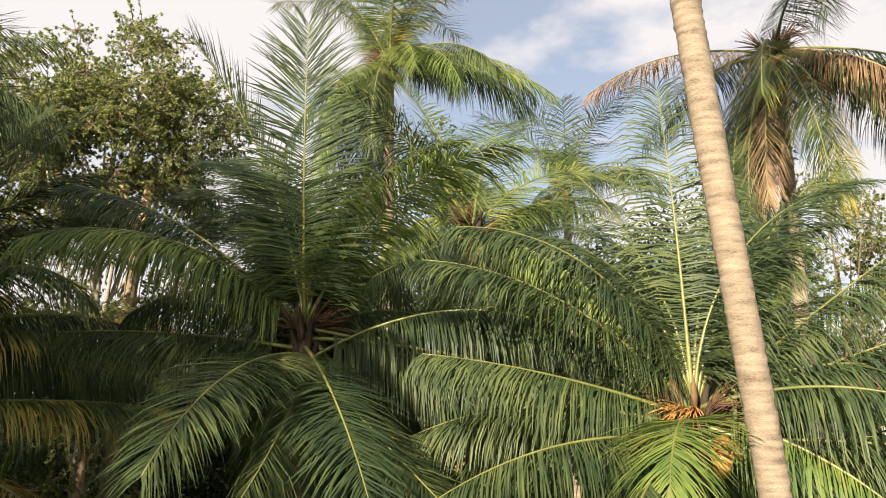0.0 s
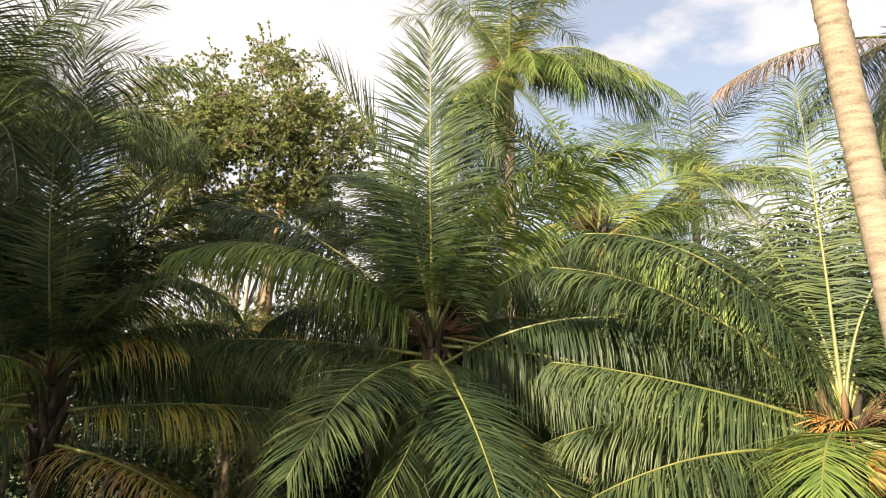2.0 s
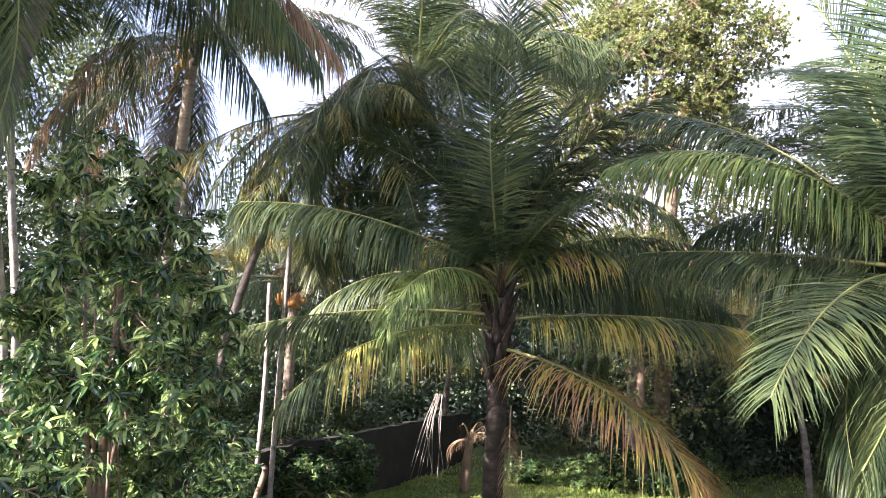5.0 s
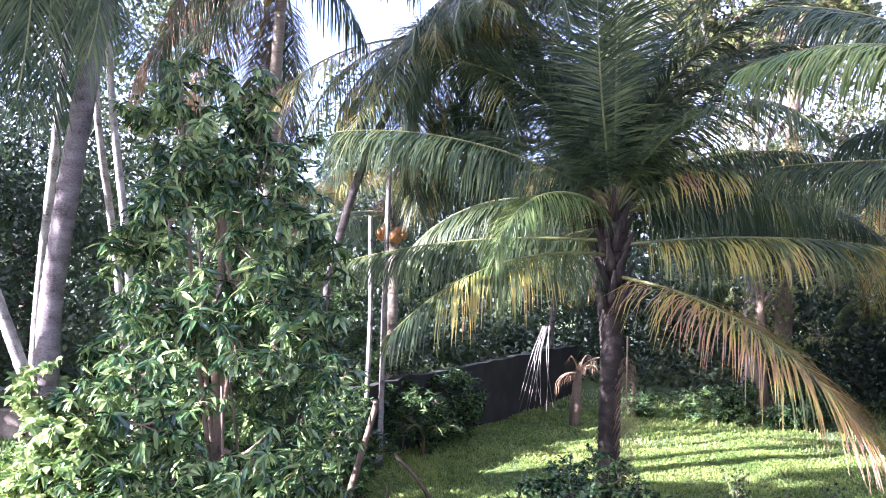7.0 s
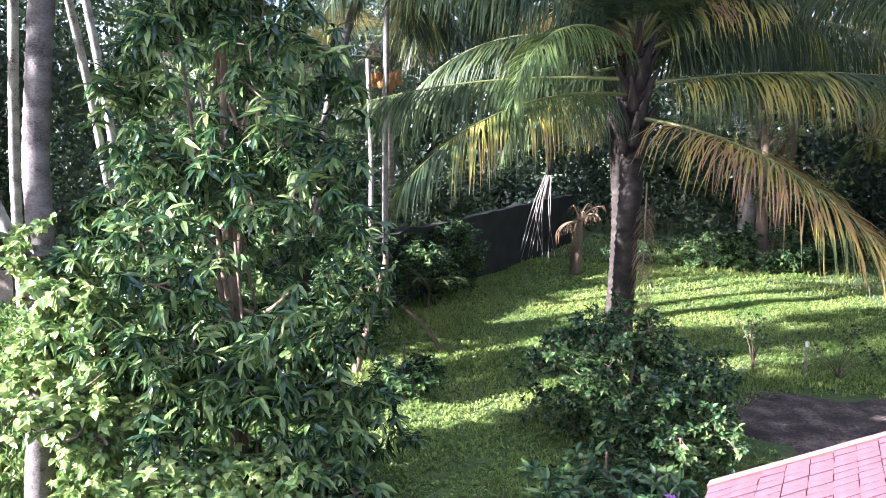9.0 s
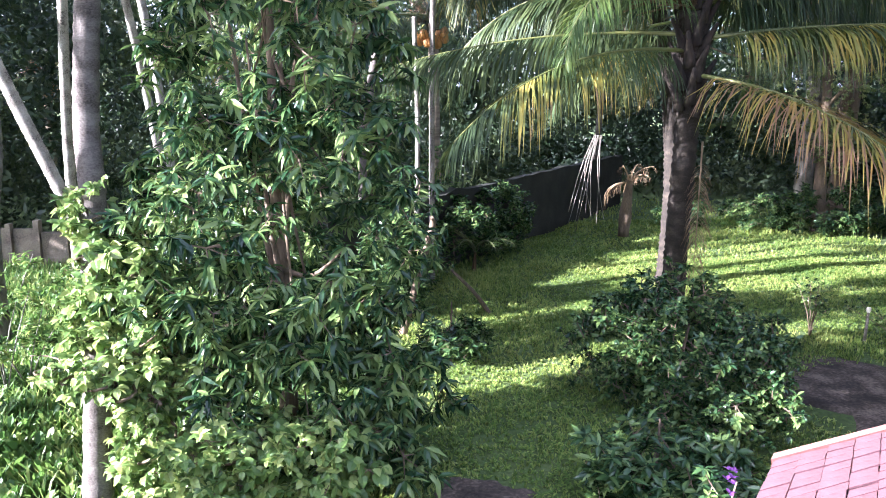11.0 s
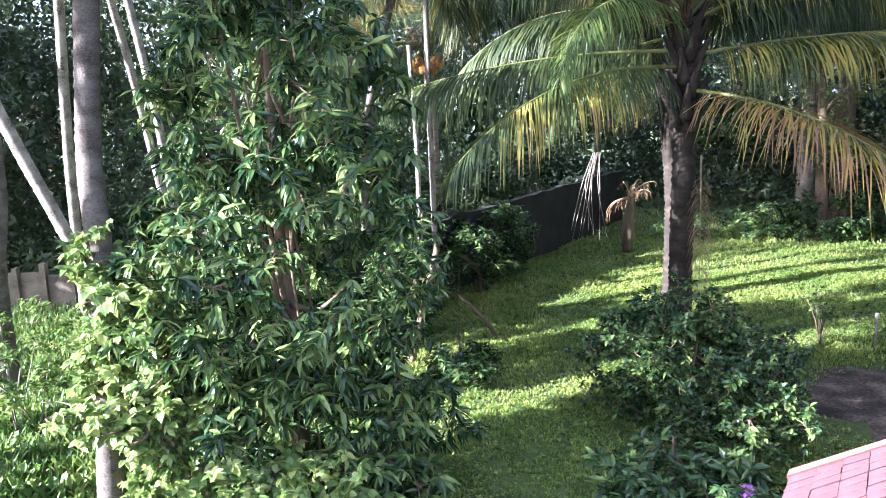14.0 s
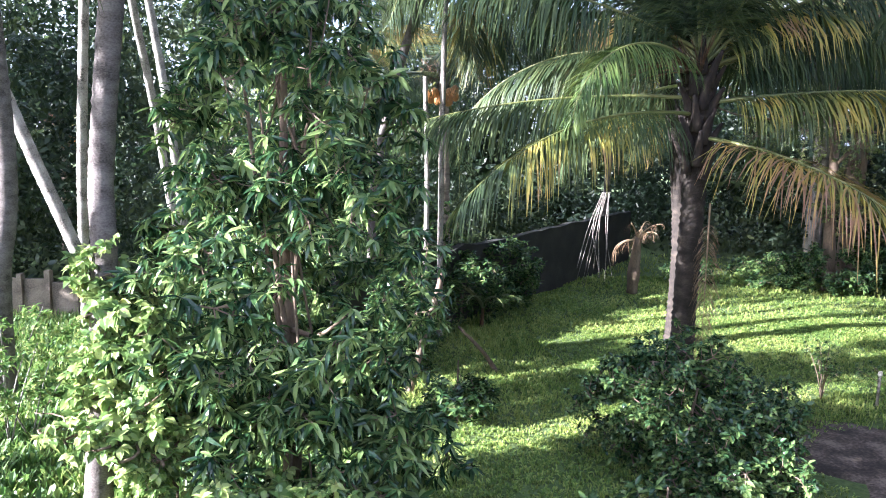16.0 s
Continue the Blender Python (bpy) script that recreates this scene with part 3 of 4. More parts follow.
palm(102, (4.4, 13.5, 0), (4.18, 12.72, 5.5), [
    (39, 111, 4.55, 21, 2, 0.04),
    (152, 56, 4.79, 99, 6, 0.04),
    (240, 30, 3.3, 108, -4, -0.05),
    (246, 4, 4.6, 50, 1, -0.75),
    (270, 2, 4.87, 19, -1, -0.48),
    (267, 26, 5.17, 34, -2, 0.25),
    (307, 64, 4.68, 37, -2, 0.13),
    (146, -6, 5.0, 42, -2, -1.1),
    (112, 8, 4.52, 17, -1, -0.57),
    (99, 30, 4.69, 56, 0, 0.35),
    (63, 84, 4.72, 44, 2, 0.03),
    (319, 73, 4.86, 17, -2, 0.06),
    (68, 18, 4.58, 42, 2, -0.06),
    (338, 1, 4.57, 46, -0, -0.25),
    (20, 84, 6.1, 20, 0, 0.1), (345, 78, 6.0, 28, 3, 0.05), (75, 78, 6.0, 26, -3, 0.05), (200, 86, 6.0, 16, 0, 0.1), (295, 74, 5.8, 34, 0, 0.0), (115, 75, 5.8, 32, 0, 0.0),
    (98, 52, 3.9, 128, 6, 0.0), (88, 58, 5.4, 30, 4, 0.0),
], "shaded coconut palm with yellowing lower fronds on the lawn", fill=32, low=(20, 72), length=5.0, steep=17, heart_size=1.4,
     mats={2: PALM_SUNLIT, 3: PALM_YELLOW, 7: PALM_TAN, 8: PALM_YELLOW, 20: PALM_YELLOW}, bark=BARK_DARK, boots=27, leaves={2: 0.95, 3: 1.25, 7: 1.7, 8: 1.25}, hang_of={2: 0.6, 3: 0.8, 7: 0.42, 8: 0.85}, pairs=150, fill_az=(-80, 130), radius=(0.21, 0.19), path=[(4.42, 13.5, -0.1), (4.36, 13.35, 1.2), (4.26, 12.95, 3.4), (4.18, 12.72, 5.4)])

palm(103, (11.7, 2.5, 0), (11.34, 2.46, 4.82), [
    (46, 88, 5.0, 12, 0, 0.0),
    (316, 51, 4.3, 48, 0, 0.0),
    (312, 19, 3.7, 14, 0, -0.05),
    (252, 22, 2.5, 95, 0, -0.25),
    (310, 70, 4.3, 75, 0, 0.05),
    (132, 38, 4.7, 6, 0, 0.0),
    (140, 24, 4.6, 12, 0, -0.1),
    (150, 2, 4.6, 16, 0, -0.35),
    (118, 66, 4.9, 30, 0, 0.0),
    (82, 74, 4.9, 40, 0, 0.0),
    (285, 6, 4.2, 34, 0, -0.35),
    (258, 0, 3.8, 45, 0, -0.45),
    (335, 16, 4.5, 45, 0, -0.2),
    (20, 76, 5.0, 40, 0, 0.0),
], "sunlit young coconut palm with upright fronds and orange flower stalks", fill=20, low=(-45, 70), steep=5, hangs=1.15, leaf=1.05, pairs=150, hang_of={0: 0.5, 4: 0.9, 8: 0.7, 9: 0.7, 13: 0.7}, mix=(PALM_SUNLIT, PALM, PALM, PALM),
     mats={3: PALM_SUNLIT}, nuts=6, orange=True, toward=150, fill_az=(-20, 180), bark=BARK_DARK, flats=(3,))

spathe_rng = np.random.default_rng(104)
young_palm = [o for o in scene.objects if o.name.startswith("coconut_palm") and o.parent is None][-1]
H3 = np.array([-0.36, -0.04, 4.82])
for i in range(3):
    a0 = radians(240 + i * 26)
    root = H3 + np.array([math.sin(a0) * 0.22, math.cos(a0) * 0.22, 0.05])
    stems = []
    for j in range(14):
        a, b = a0 + spathe_rng.normal(0, 0.4), spathe_rng.uniform(-0.9, 0.4)
        d = np.array([math.sin(a) * math.cos(b), math.cos(a) * math.cos(b), math.sin(b)]) * spathe_rng.uniform(0.35, 0.6)
        stems.append(tube(spline([root, root + d * 0.5, root + d + (0, 0, -0.1)], 4), [0.009, 0.008, 0.006, 0.004], 4))
    part("flower_stalk", join(stems), COCO_ORANGE, young_palm, "orange flower stalk with budding nuts", True)
for a0, ln in ((292, 0.8), (240, 0.5)):
    d = np.array([math.sin(radians(a0)), math.cos(radians(a0)), 0])
    p = [H3 + d * 0.15, H3 + d * 0.3 + (0, 0, ln * 0.5), H3 + d * 0.38 + (0, 0, ln)]
    part("spathe", tube(spline(p, 9), [0.015, 0.03, 0.042, 0.05, 0.048, 0.04, 0.03, 0.016, 0.004], 7), PALM_DRY, young_palm, "pale tan woody flower sheath", True)

palm(105, (13.4, 8.2, 0), (13.03, 7.88, 8.6), [
    (168, -19, 5.00, 55, -2, 0.03),
    (248, -18, 4.57, 7, 2, -0.08),
    (70, 75, 4.62, 55, -0, 0.00),
    (93, 35, 4.45, 39, -3, -0.05),
    (19, 67, 4.60, 62, 2, -0.04),
    (224, -3, 4.61, 73, -0, -0.24),
    (3, 15, 4.53, 60, 2, -0.06),
    (316, 66, 4.8, 35, 0, 0.0),
    (350, 76, 5.0, 35, 0, 0.0),
    (290, 58, 4.6, 45, 0, 0.0),
], "coconut palm with brown flower stalks behind the nearer palms", seg=2, fill=20, low=(-40, 60), fill_az=(-30, 150), length=3.7, mix=(PALM_SUNLIT, PALM), mats={0: PALM_SUNLIT, 3: PALM_SUNLIT, 7: PALM_SUNLIT, 8: PALM_SUNLIT}, nuts=5, toward=230)

palm(106, (11.1, 1.2, 0), (8.3, 1.0, 13.6), [], "tall slender coconut palm with a pale ringed leaning trunk", seg=2, fill=14, low=(-10, 70), radius=(0.19, 0.15),
     path=[(11.35, 1.2, -0.1), (10.49, 1.16, 3.95), (9.15, 1.1, 9.39), (8.3, 1.0, 13.5)])

palm(107, (15.3, 12.9, 0), (14.69, 12.42, 14.6), [], "tall sunlit coconut palm with drooping yellow-green fronds", seg=2, fill=36, low=(-65, 60), steep=10, nuts=8, toward=230, length=4.8, mix=(PALM_SUNLIT, PALM_SUNLIT, PALM_YELLOW, PALM))
palm(108, (17.25, 3.0, 0), (16.9, 2.85, 12.3), [(255, -10, 4.4, 55, 0, 0), (200, -20, 4.4, 50, 0, 0), (240, 15, 4.8, 80, 0, 0)],
     "tall coconut palm with drooping dark and browning fronds", seg=2, fill=28, low=(-70, 28), nuts=6, length=4.8, mix=(PALM, PALM, PALM, PALM_DRY, PALM_YELLOW), mats={0: PALM_YELLOW, 1: PALM_DRY})
palm(109, (23.6, 12.9, 0), (23.3, 12.6, 13.0), [], "slender coconut palm against the clouds", seg=2, fill=24, low=(-45, 70), steep=8, nuts=6, orange=True, toward=235, pairs=70, length=4.0, mix=(PALM_SUNLIT, PALM))
palm(110, (-3.36, 7.1, 0), (-2.9, 9.3, 10.6), [(50, -15, 4.0, 40, 0, -0.3), (90, -10, 4.0, 45, 0, -0.3), (120, -15, 3.8, 30, 0, -0.3)], "coconut palm whose grey trunk is wrapped in vine leaves", fill=18, low=(0, 65), fill_az=(-75, 150), mix=(PALM, PALM, PALM_DRY), bark=BARK_GREY, radius=(0.135, 0.12), length=4.6,
     path=[(-3.36, 7.05, -0.1), (-3.42, 7.7, 2.9), (-3.55, 8.1, 4.2), (-3.2, 8.3, 7.5), (-2.9, 9.2, 10.5)])
palm(111, (-3.3, 18.4, 0), (-2.79, 17.57, 11.4), [], "tall dark coconut palm with long hanging fronds", seg=2, fill=24, low=(-55, 55), length=4.8, nuts=4, mix=(PALM, PALM, PALM, PALM_YELLOW, PALM_DRY))
palm(114, (4.95, 15.7, 0), (2.66, 16.06, 10.7), [], "dark coconut palm behind the shaded one", seg=2, fill=46, low=(-75, 75), steep=14, length=5.2, bark=BARK_DARK, path=[(4.95, 15.7, -0.1), (4.9, 15.7, 3.0), (4.3, 15.75, 6.2), (2.66, 16.06, 10.6)])
palm(112, (0.1, 21.2, 0), (0.01, 20.96, 5.9), [], "coconut palm bearing a cluster of orange nuts", seg=2, fill=18, low=(-35, 70), nuts=14, orange=True, toward=180, pairs=70)
palm(113, (-1.6, 17.2, 0), (0.75, 15.9, 9.5), [(190, -5, 4.6, 60, 0, 0), (240, -10, 4.6, 50, 0, 0), (150, -15, 4.6, 55, 0, 0), (215, -35, 4.4, 30, 0, 0)],
     "coconut palm with yellow and brown drooping fronds", seg=2, fill=18, low=(-60, 60), length=3.9, bark=BARK_GREY, radius=(0.1, 0.09), path=[(-1.6, 17.2, -0.1), (-1.45, 17.1, 3.5), (-0.6, 16.6, 6.8), (0.75, 15.9, 9.4)], mats={0: PALM_YELLOW, 1: PALM_TAN, 2: PALM_YELLOW, 3: PALM_YELLOW}, hangs=0.7, pairs=80, mix=(PALM_YELLOW, PALM_TAN, PALM_YELLOW))

# Out of view: a palm added on the sun's side only for its shade.
palm(116, (-4.2, 5.6, 0), (-3.6, 6.2, 10.9), [], "unseen coconut palm added beside the house to cast shade", seg=2, fill=46, low=(-50, 65), length=5.2)

# palms of the grove behind, copies of two of the tall ones
FAR = [(12.5, 26.0, -3.6, 40), (15.5, 19.5, -2.0, 130), (19.0, 9.5, -3.5, 250), (21.0, 5.0, -6.0, 20), (5.5, 26.0, -2.0, 300), (-12.7, 25.7, -6.0, 80), (-8.5, 30.7, -1.5, 200),
       (26.0, 17.0, -4.0, 170), (17.0, 20.0, -6.0, 220), (29.0, 8.5, -3.0, 60), (-4.5, 27.0, -3.0, 330), (-17.0, 19.0, -4.5, 100)]
grove = [o for o in scene.objects if o.name.startswith("coconut_palm") and o.parent is None]
first = grove[11]
for i, (x, y, dz, rz) in enumerate(FAR):
    src = grove[(7, 12, 11)[i % 3]]
    copy_thing(src, pose(x, y, min(0, dz + 4.5) if src is first else dz - 3.0 if src is grove[7] else dz, 0, 0, rz))["label"] = "coconut palm standing in the grove behind the garden"

# ---------------------------------------------------------------- leafy trees

MANGO_SPRAY = spray_kinds(31, 7, MANGO, 6, 0.36, 11, 0.185, 0.047, 0.45, (-0.9, 0.5))
leafy_tree(41, "mango_tree", (-1.7, 8.5, 0), [
    (-0.2, -0.4, 6.0, 0.7, 0.7, 0.8), (0.4, -0.3, 5.8, 0.65, 0.65, 0.9), (0.1, -0.3, 4.5, 1.25, 1.1, 1.3), (0.1, -0.5, 2.7, 1.7, 1.5, 1.4), (0.2, -0.6, 1.2, 1.8, 1.2, 1.0), (0.7, -1.3, 0.7, 0.8, 0.5, 0.7)],
    MANGO_SPRAY, 270, "dense glossy dark-green mango tree with whorled leaves", "tree", ([(0, 0, 0), (0.05, -0.1, 1.5), (0, -0.2, 3.2), (0.05, -0.3, 5.6)], 0.12, 0.03), 16, shell=0.72, scale=(0.7, 1.25))
# Hidden behind the mango; added to shade the palm trunk and the lawn.
leafy_tree(56, "young_tree", (-2.3, 11.0, 0), [(0, 0, 2.0, 0.9, 0.9, 1.0), (0, 0, 3.8, 0.9, 0.9, 0.8), (0.2, 0.1, 5.3, 0.8, 0.9, 0.9)],
           MANGO_SPRAY, 105, "slim tree hidden behind the mango tree, added to shade the lawn", "tree", ([(0, 0, 0), (0.05, 0, 2.5), (0.1, 0, 5.6)], 0.07, 0.025), 6)

TREE_SPRAY = spray_kinds(32, 6, TREE, 14, 0.85, 21, 0.1, 0.055, 0.3, (-1.4, 0.9), 0.012, 1.0, True)
leafy_tree(42, "broadleaf_tree", (12.2, 25.0, 0), [
    (0, -1.5, 17.0, 2.7, 2.2, 2.3), (-2.3, -0.5, 15.8, 2.2, 2.0, 2.2), (2.4, -1.5, 16.2, 2.1, 2.0, 2.0), (-0.5, -1, 14.2, 3.6, 2.4, 2.2), (-3.0, 0.5, 12.2, 2.3, 2.0, 2.2), (1.5, -0.5, 12.5, 2.5, 2.0, 2.0)],
    TREE_SPRAY, 480, "large round-crowned broadleaf tree with small olive leaves", "tree", ([(0, 0, 0), (0.1, 0, 6), (-0.2, -0.5, 10), (-0.2, -1, 16)], 0.3, 0.06), 18, BARK_PALE, "", (0.75, 1.25), 0.62)
# Unseen tree, added so that its crown darkens the palm on the lawn.
leafy_tree(55, "broadleaf_tree", (-13.0, 6.4, 0), [(0, 0, 15.0, 2.6, 3.2, 2.5), (1.5, 2.2, 14.4, 2.0, 2.2, 2.1), (-1.2, -2.2, 14.4, 2.2, 2.2, 2.1)],
           TREE_SPRAY, 120, "unseen broadleaf tree added to shade the lawn palm", "tree", ([(0, 0, 0), (0.1, 0.1, 7), (0, 0, 14)], 0.26, 0.06), 8, BARK, "", (1.2, 1.6), 0.25)
# Another unseen tree, added to block the sun from the mango's top.
leafy_tree(59, "broadleaf_tree", (-10.3, 5.2, 0), [(0, 0, 9.2, 1.7, 1.7, 1.5), (0.4, 0.6, 11.0, 1.5, 1.5, 1.5)],
           TREE_SPRAY, 62, "unseen broadleaf tree added to shade the mango tree's top", "tree", ([(0, 0, 0), (0.1, 0.1, 5), (0, 0, 10)], 0.16, 0.05), 6, BARK, "", (1.1, 1.5), 0.2)
# Added outside the view to keep the low shrub and near lawn shaded.
leafy_tree(61, "garden_tree", (-6.6, 3.65, 0), [(0, 0, 1.4, 1.0, 1.0, 1.1), (0.1, 0.2, 3.0, 1.1, 1.0, 1.1), (0, 0, 4.4, 0.9, 0.9, 0.8)],
           MANGO_SPRAY, 70, "unseen leafy tree added to shade the low shrub and near lawn", "tree", ([(0, 0, 0), (0.05, 0, 2), (0, 0, 4.4)], 0.1, 0.03), 8, None, "", (1.2, 1.5), 0.2)
leafy_tree(44, "broadleaf_tree", (34.0, 7.2, 0), [(-0.5, -0.2, 12.5, 2.2, 2.2, 2.0), (1.5, -2.5, 11.0, 2.6, 2.4, 2.2), (0, 0.5, 9.5, 3.2, 3.0, 2.5)],
           TREE_SPRAY, 120, "round green broadleaf tree beyond the palms", "tree", ([(0, 0, 0), (0, 0, 6), (0, 0, 11)], 0.25, 0.06), 8, None, "", (0.8, 1.2), 0.4)

leafy_tree(40, "broadleaf_tree", (11.2, 21.8, 0), [(-2.5, 0.0, 8.5, 2.4, 1.8, 2.4), (0.5, 0.2, 7.5, 2.8, 1.8, 2.6), (3.5, -0.5, 8.5, 2.4, 1.8, 2.4), (-4.5, 0.5, 6.5, 2.2, 1.8, 2.2), (1.0, 0, 4.0, 3.5, 1.8, 2.5)],
           TREE_SPRAY, 100, "low spreading broadleaf tree behind the palms", "tree", ([(0, 0, 0), (0, 0.3, 4), (0, 0.3, 8)], 0.2, 0.05), 8, None, "", (0.8, 1.2), 0.4)

BUSH_SPRAY = spray_kinds(33, 6, BUSH, 5, 0.22, 10, 0.085, 0.043, 0.3, (-0.8, 0.9))
leafy_tree(43, "bush", (3.25, 9.5, 0), [(-0.7, 0.3, 0.7, 0.7, 0.8, 0.7), (0.1, -0.1, 0.85, 1.0, 0.9, 0.85), (0.85, 0.2, 0.65, 0.7, 0.8, 0.6), (-0.15, 0.5, 1.35, 0.5, 0.5, 0.55), (0.2, -0.9, 0.55, 0.9, 0.6, 0.5)],
           BUSH_SPRAY, 290, "round dark-green garden bush with small glossy leaves", "bush", ([(0, 0, 0), (0, 0, 0.5), (0.1, 0, 1.2)], 0.04, 0.015), 8)
SHRUB_SPRAY = spray_kinds(34, 4, BUSH, 5, 0.22, 8, 0.15, 0.05, 0.4, (-0.3, 0.9))
SHADE_SPRAY = spray_kinds(37, 5, BUSH, 6, 0.24, 10, 0.13, 0.045, 0.5, (-0.6, 0.8), 0.006, 1.0, True)
leafy_tree(45, "shrub", (2.35, 7.3, 0), [(0, 0, 0.35, 0.8, 0.6, 0.35), (0.5, -0.4, 0.3, 0.6, 0.6, 0.3)], SHRUB_SPRAY, 70, "low shrub with long dark-green leaves beside the tiled roof", "bush",
           ([(0, 0, 0), (0, 0, 0.4), (0, 0, 0.9)], 0.03, 0.01), 5)

# ---------------------------------------------------------------- far woods


def woods(name, seed, clumps, per, ring, height, size, label, arc=(-80, 130)):
    """Shrub and tree clumps run together: leaf blades gathered round many centres."""
    rng = np.random.default_rng(seed)
    a = np.radians(rng.uniform(*arc, clumps))
    r = rng.uniform(ring[0], ring[1], clumps)
    x, y = r * np.sin(a), r * np.cos(a)
    top = np.array([height * (0.5 + 0.8 * (noise.noise((p * 0.12, q * 0.12, seed)) + 0.35)) for p, q in zip(x, y)])
    c = np.stack([x, y, rng.random(clumps) ** 0.8 * top], 1)
    rad = rng.uniform(0.5, 1.3, clumps)
    n = clumps * per
    d = rng.normal(0, 1, (n, 3))
    d /= np.linalg.norm(d, axis=1)[:, None]
    base = np.repeat(c, per, 0) + d * (np.repeat(rad, per) * rng.uniform(0.6, 1.05, n))[:, None]
    d1 = d * 0.6 + rng.normal(0, 0.6, (n, 3)) + (0, 0, -0.2)
    d1 /= np.linalg.norm(d1, axis=1)[:, None]
    d2 = np.cross(d1, d + rng.normal(0, 0.3, (n, 3)))
    d2 /= np.linalg.norm(d2, axis=1)[:, None]
    s = size * rng.uniform(0.6, 1.4, n)[:, None]
    V = np.stack([base, base + d1 * s * 0.5 + d2 * s * 0.22, base + d1 * s, base + d1 * s * 0.5 - d2 * s * 0.22], 1).reshape(-1, 3)
    V[:, 2] = np.maximum(V[:, 2], 0.02)
    F = (np.arange(n)[:, None] * 4 + np.arange(4)).tolist()
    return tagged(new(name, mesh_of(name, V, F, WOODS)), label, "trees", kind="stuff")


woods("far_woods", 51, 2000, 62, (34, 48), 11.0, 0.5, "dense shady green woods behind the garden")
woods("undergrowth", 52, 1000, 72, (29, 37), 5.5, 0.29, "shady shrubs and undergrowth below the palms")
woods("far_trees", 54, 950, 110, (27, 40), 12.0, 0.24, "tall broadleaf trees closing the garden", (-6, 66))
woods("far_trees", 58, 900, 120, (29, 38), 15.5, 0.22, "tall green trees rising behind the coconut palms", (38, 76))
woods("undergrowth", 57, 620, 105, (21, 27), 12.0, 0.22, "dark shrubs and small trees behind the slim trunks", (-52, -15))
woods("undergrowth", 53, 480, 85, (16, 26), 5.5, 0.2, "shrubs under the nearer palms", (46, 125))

# ---------------------------------------------------------------- slim trunks


def slim_trunk(seed, name, points, r0, r1, label, mat, crown=False):
    rng = np.random.default_rng(seed)
    t = thing(name, points[0], label, "tree")
    P = [tuple(np.subtract(p, points[0])) for p in points]
    palm_trunk(rng, t, P, r0, r1, mat, 0.012)
    if crown:
        for i in range(16):
            add_frond(rng, t, np.array(P[-1]), random_frond(rng, i * 137.5, 10 + 65 * ((i * 0.618) % 1), 3.6), hang=0.6, leaf=0.9, pairs=70)
    return t


slim_trunk(61, "leaning_trunk", [(-6.1, 14.2, 0), (-6.76, 14.29, 1.82), (-8.05, 14.39, 4.93), (-10.0, 14.6, 10.2)], 0.13, 0.11, "leaning pale grey trunk of a slim palm", BARK_PALE, True)
palm(115, (-7.0, 11.9, 0), (-7.4, 12.3, 12.2), [], "coconut palm with a pale sunlit trunk at the fence", seg=2, fill=24, low=(-35, 65), length=4.8, path=[(-7.0, 11.9, -0.1), (-6.95, 11.9, 2), (-6.9, 12.2, 4.3), (-7.4, 12.3, 12.1)], bark=BARK_GREY)
slim_trunk(63, "slim_tree", [(-7.5, 15.9, 0), (-7.2, 15.4, 3.4), (-6.4, 14.3, 7.9), (-6.2, 14.1, 10.5)], 0.11, 0.07, "slim white-barked trunk with dark scars", BARK_PALE, True)
slim_trunk(64, "slim_tree", [(-5.4, 16.3, 0), (-5.85, 15.95, 4.4), (-5.9, 14.8, 7.3), (-6.0, 14.5, 10.0)], 0.09, 0.06, "slim white-barked trunk with dark scars", BARK_PALE, True)
slim_trunk(65, "slim_tree", [(-5.1, 15.6, 0), (-5.25, 15.1, 4.1), (-5.55, 14.7, 7.3), (-5.7, 14.5, 9.5)], 0.09, 0.06, "slim white-barked trunk with dark scars", BARK_PALE, True)
slim_trunk(66, "slim_tree", [(0.0, 16.0, 0), (-0.01, 15.98, 3.4), (0.0, 15.9, 6.0), (0.02, 15.8, 7.0)], 0.06, 0.05, "slender pale pole-like trunk", BARK_PALE)
slim_trunk(67, "slim_tree", [(-0.35, 15.85, 0), (-0.3, 15.81, 3.2), (-0.37, 15.81, 5.5)], 0.055, 0.045, "slender pale pole-like trunk", BARK_PALE)
slim_trunk(68, "dead_stump", [(-0.5, 12.6, 0), (-0.28, 12.53, 0.86), (0.0, 12.5, 1.9), (0.02, 12.4, 2.1)], 0.06, 0.045, "broken grey-brown tree stump among the shrubs", BARK)
cut = thing("cut_tree", (12.6, 23.6, 0), "pale bare tree cut back to two forked limbs", "tree")
part("trunk", tube(spline([(0, 0, 0), (0.1, -0.1, 6), (0.2, -0.2, 11.6)], 20), np.linspace(0.3, 0.2, 20), 10, 0, np.random.default_rng(7)), BARK, cut, smooth=True)
part("limb", tube(spline([(0.2, -0.2, 11.5), (-0.2, -0.2, 12.1), (-0.55, -0.2, 13.0)], 8), np.linspace(0.17, 0.12, 8), 9, 0, np.random.default_rng(8)), STUB, cut, smooth=True)
part("limb", tube(spline([(0.2, -0.2, 11.5), (0.3, -0.4, 12.2), (0.3, -0.6, 13.2)], 8), np.linspace(0.19, 0.15, 8), 9, 0, np.random.default_rng(9)), STUB, cut, smooth=True)

# ---------------------------------------------------------------- walls and roofs


def block(x0, x1, y0, y1, z0, z1, jit=0.0, rng=None):
    V = np.array([(x, y, z) for z in (z0, z1) for y in (y0, y1) for x in (x0, x1)], float)
    if jit:
        V += rng.normal(0, jit, V.shape)
    return V, [(0, 2, 3, 1), (4, 5, 7, 6), (0, 1, 5, 4), (2, 6, 7, 3), (0, 4, 6, 2), (1, 3, 7, 5)]


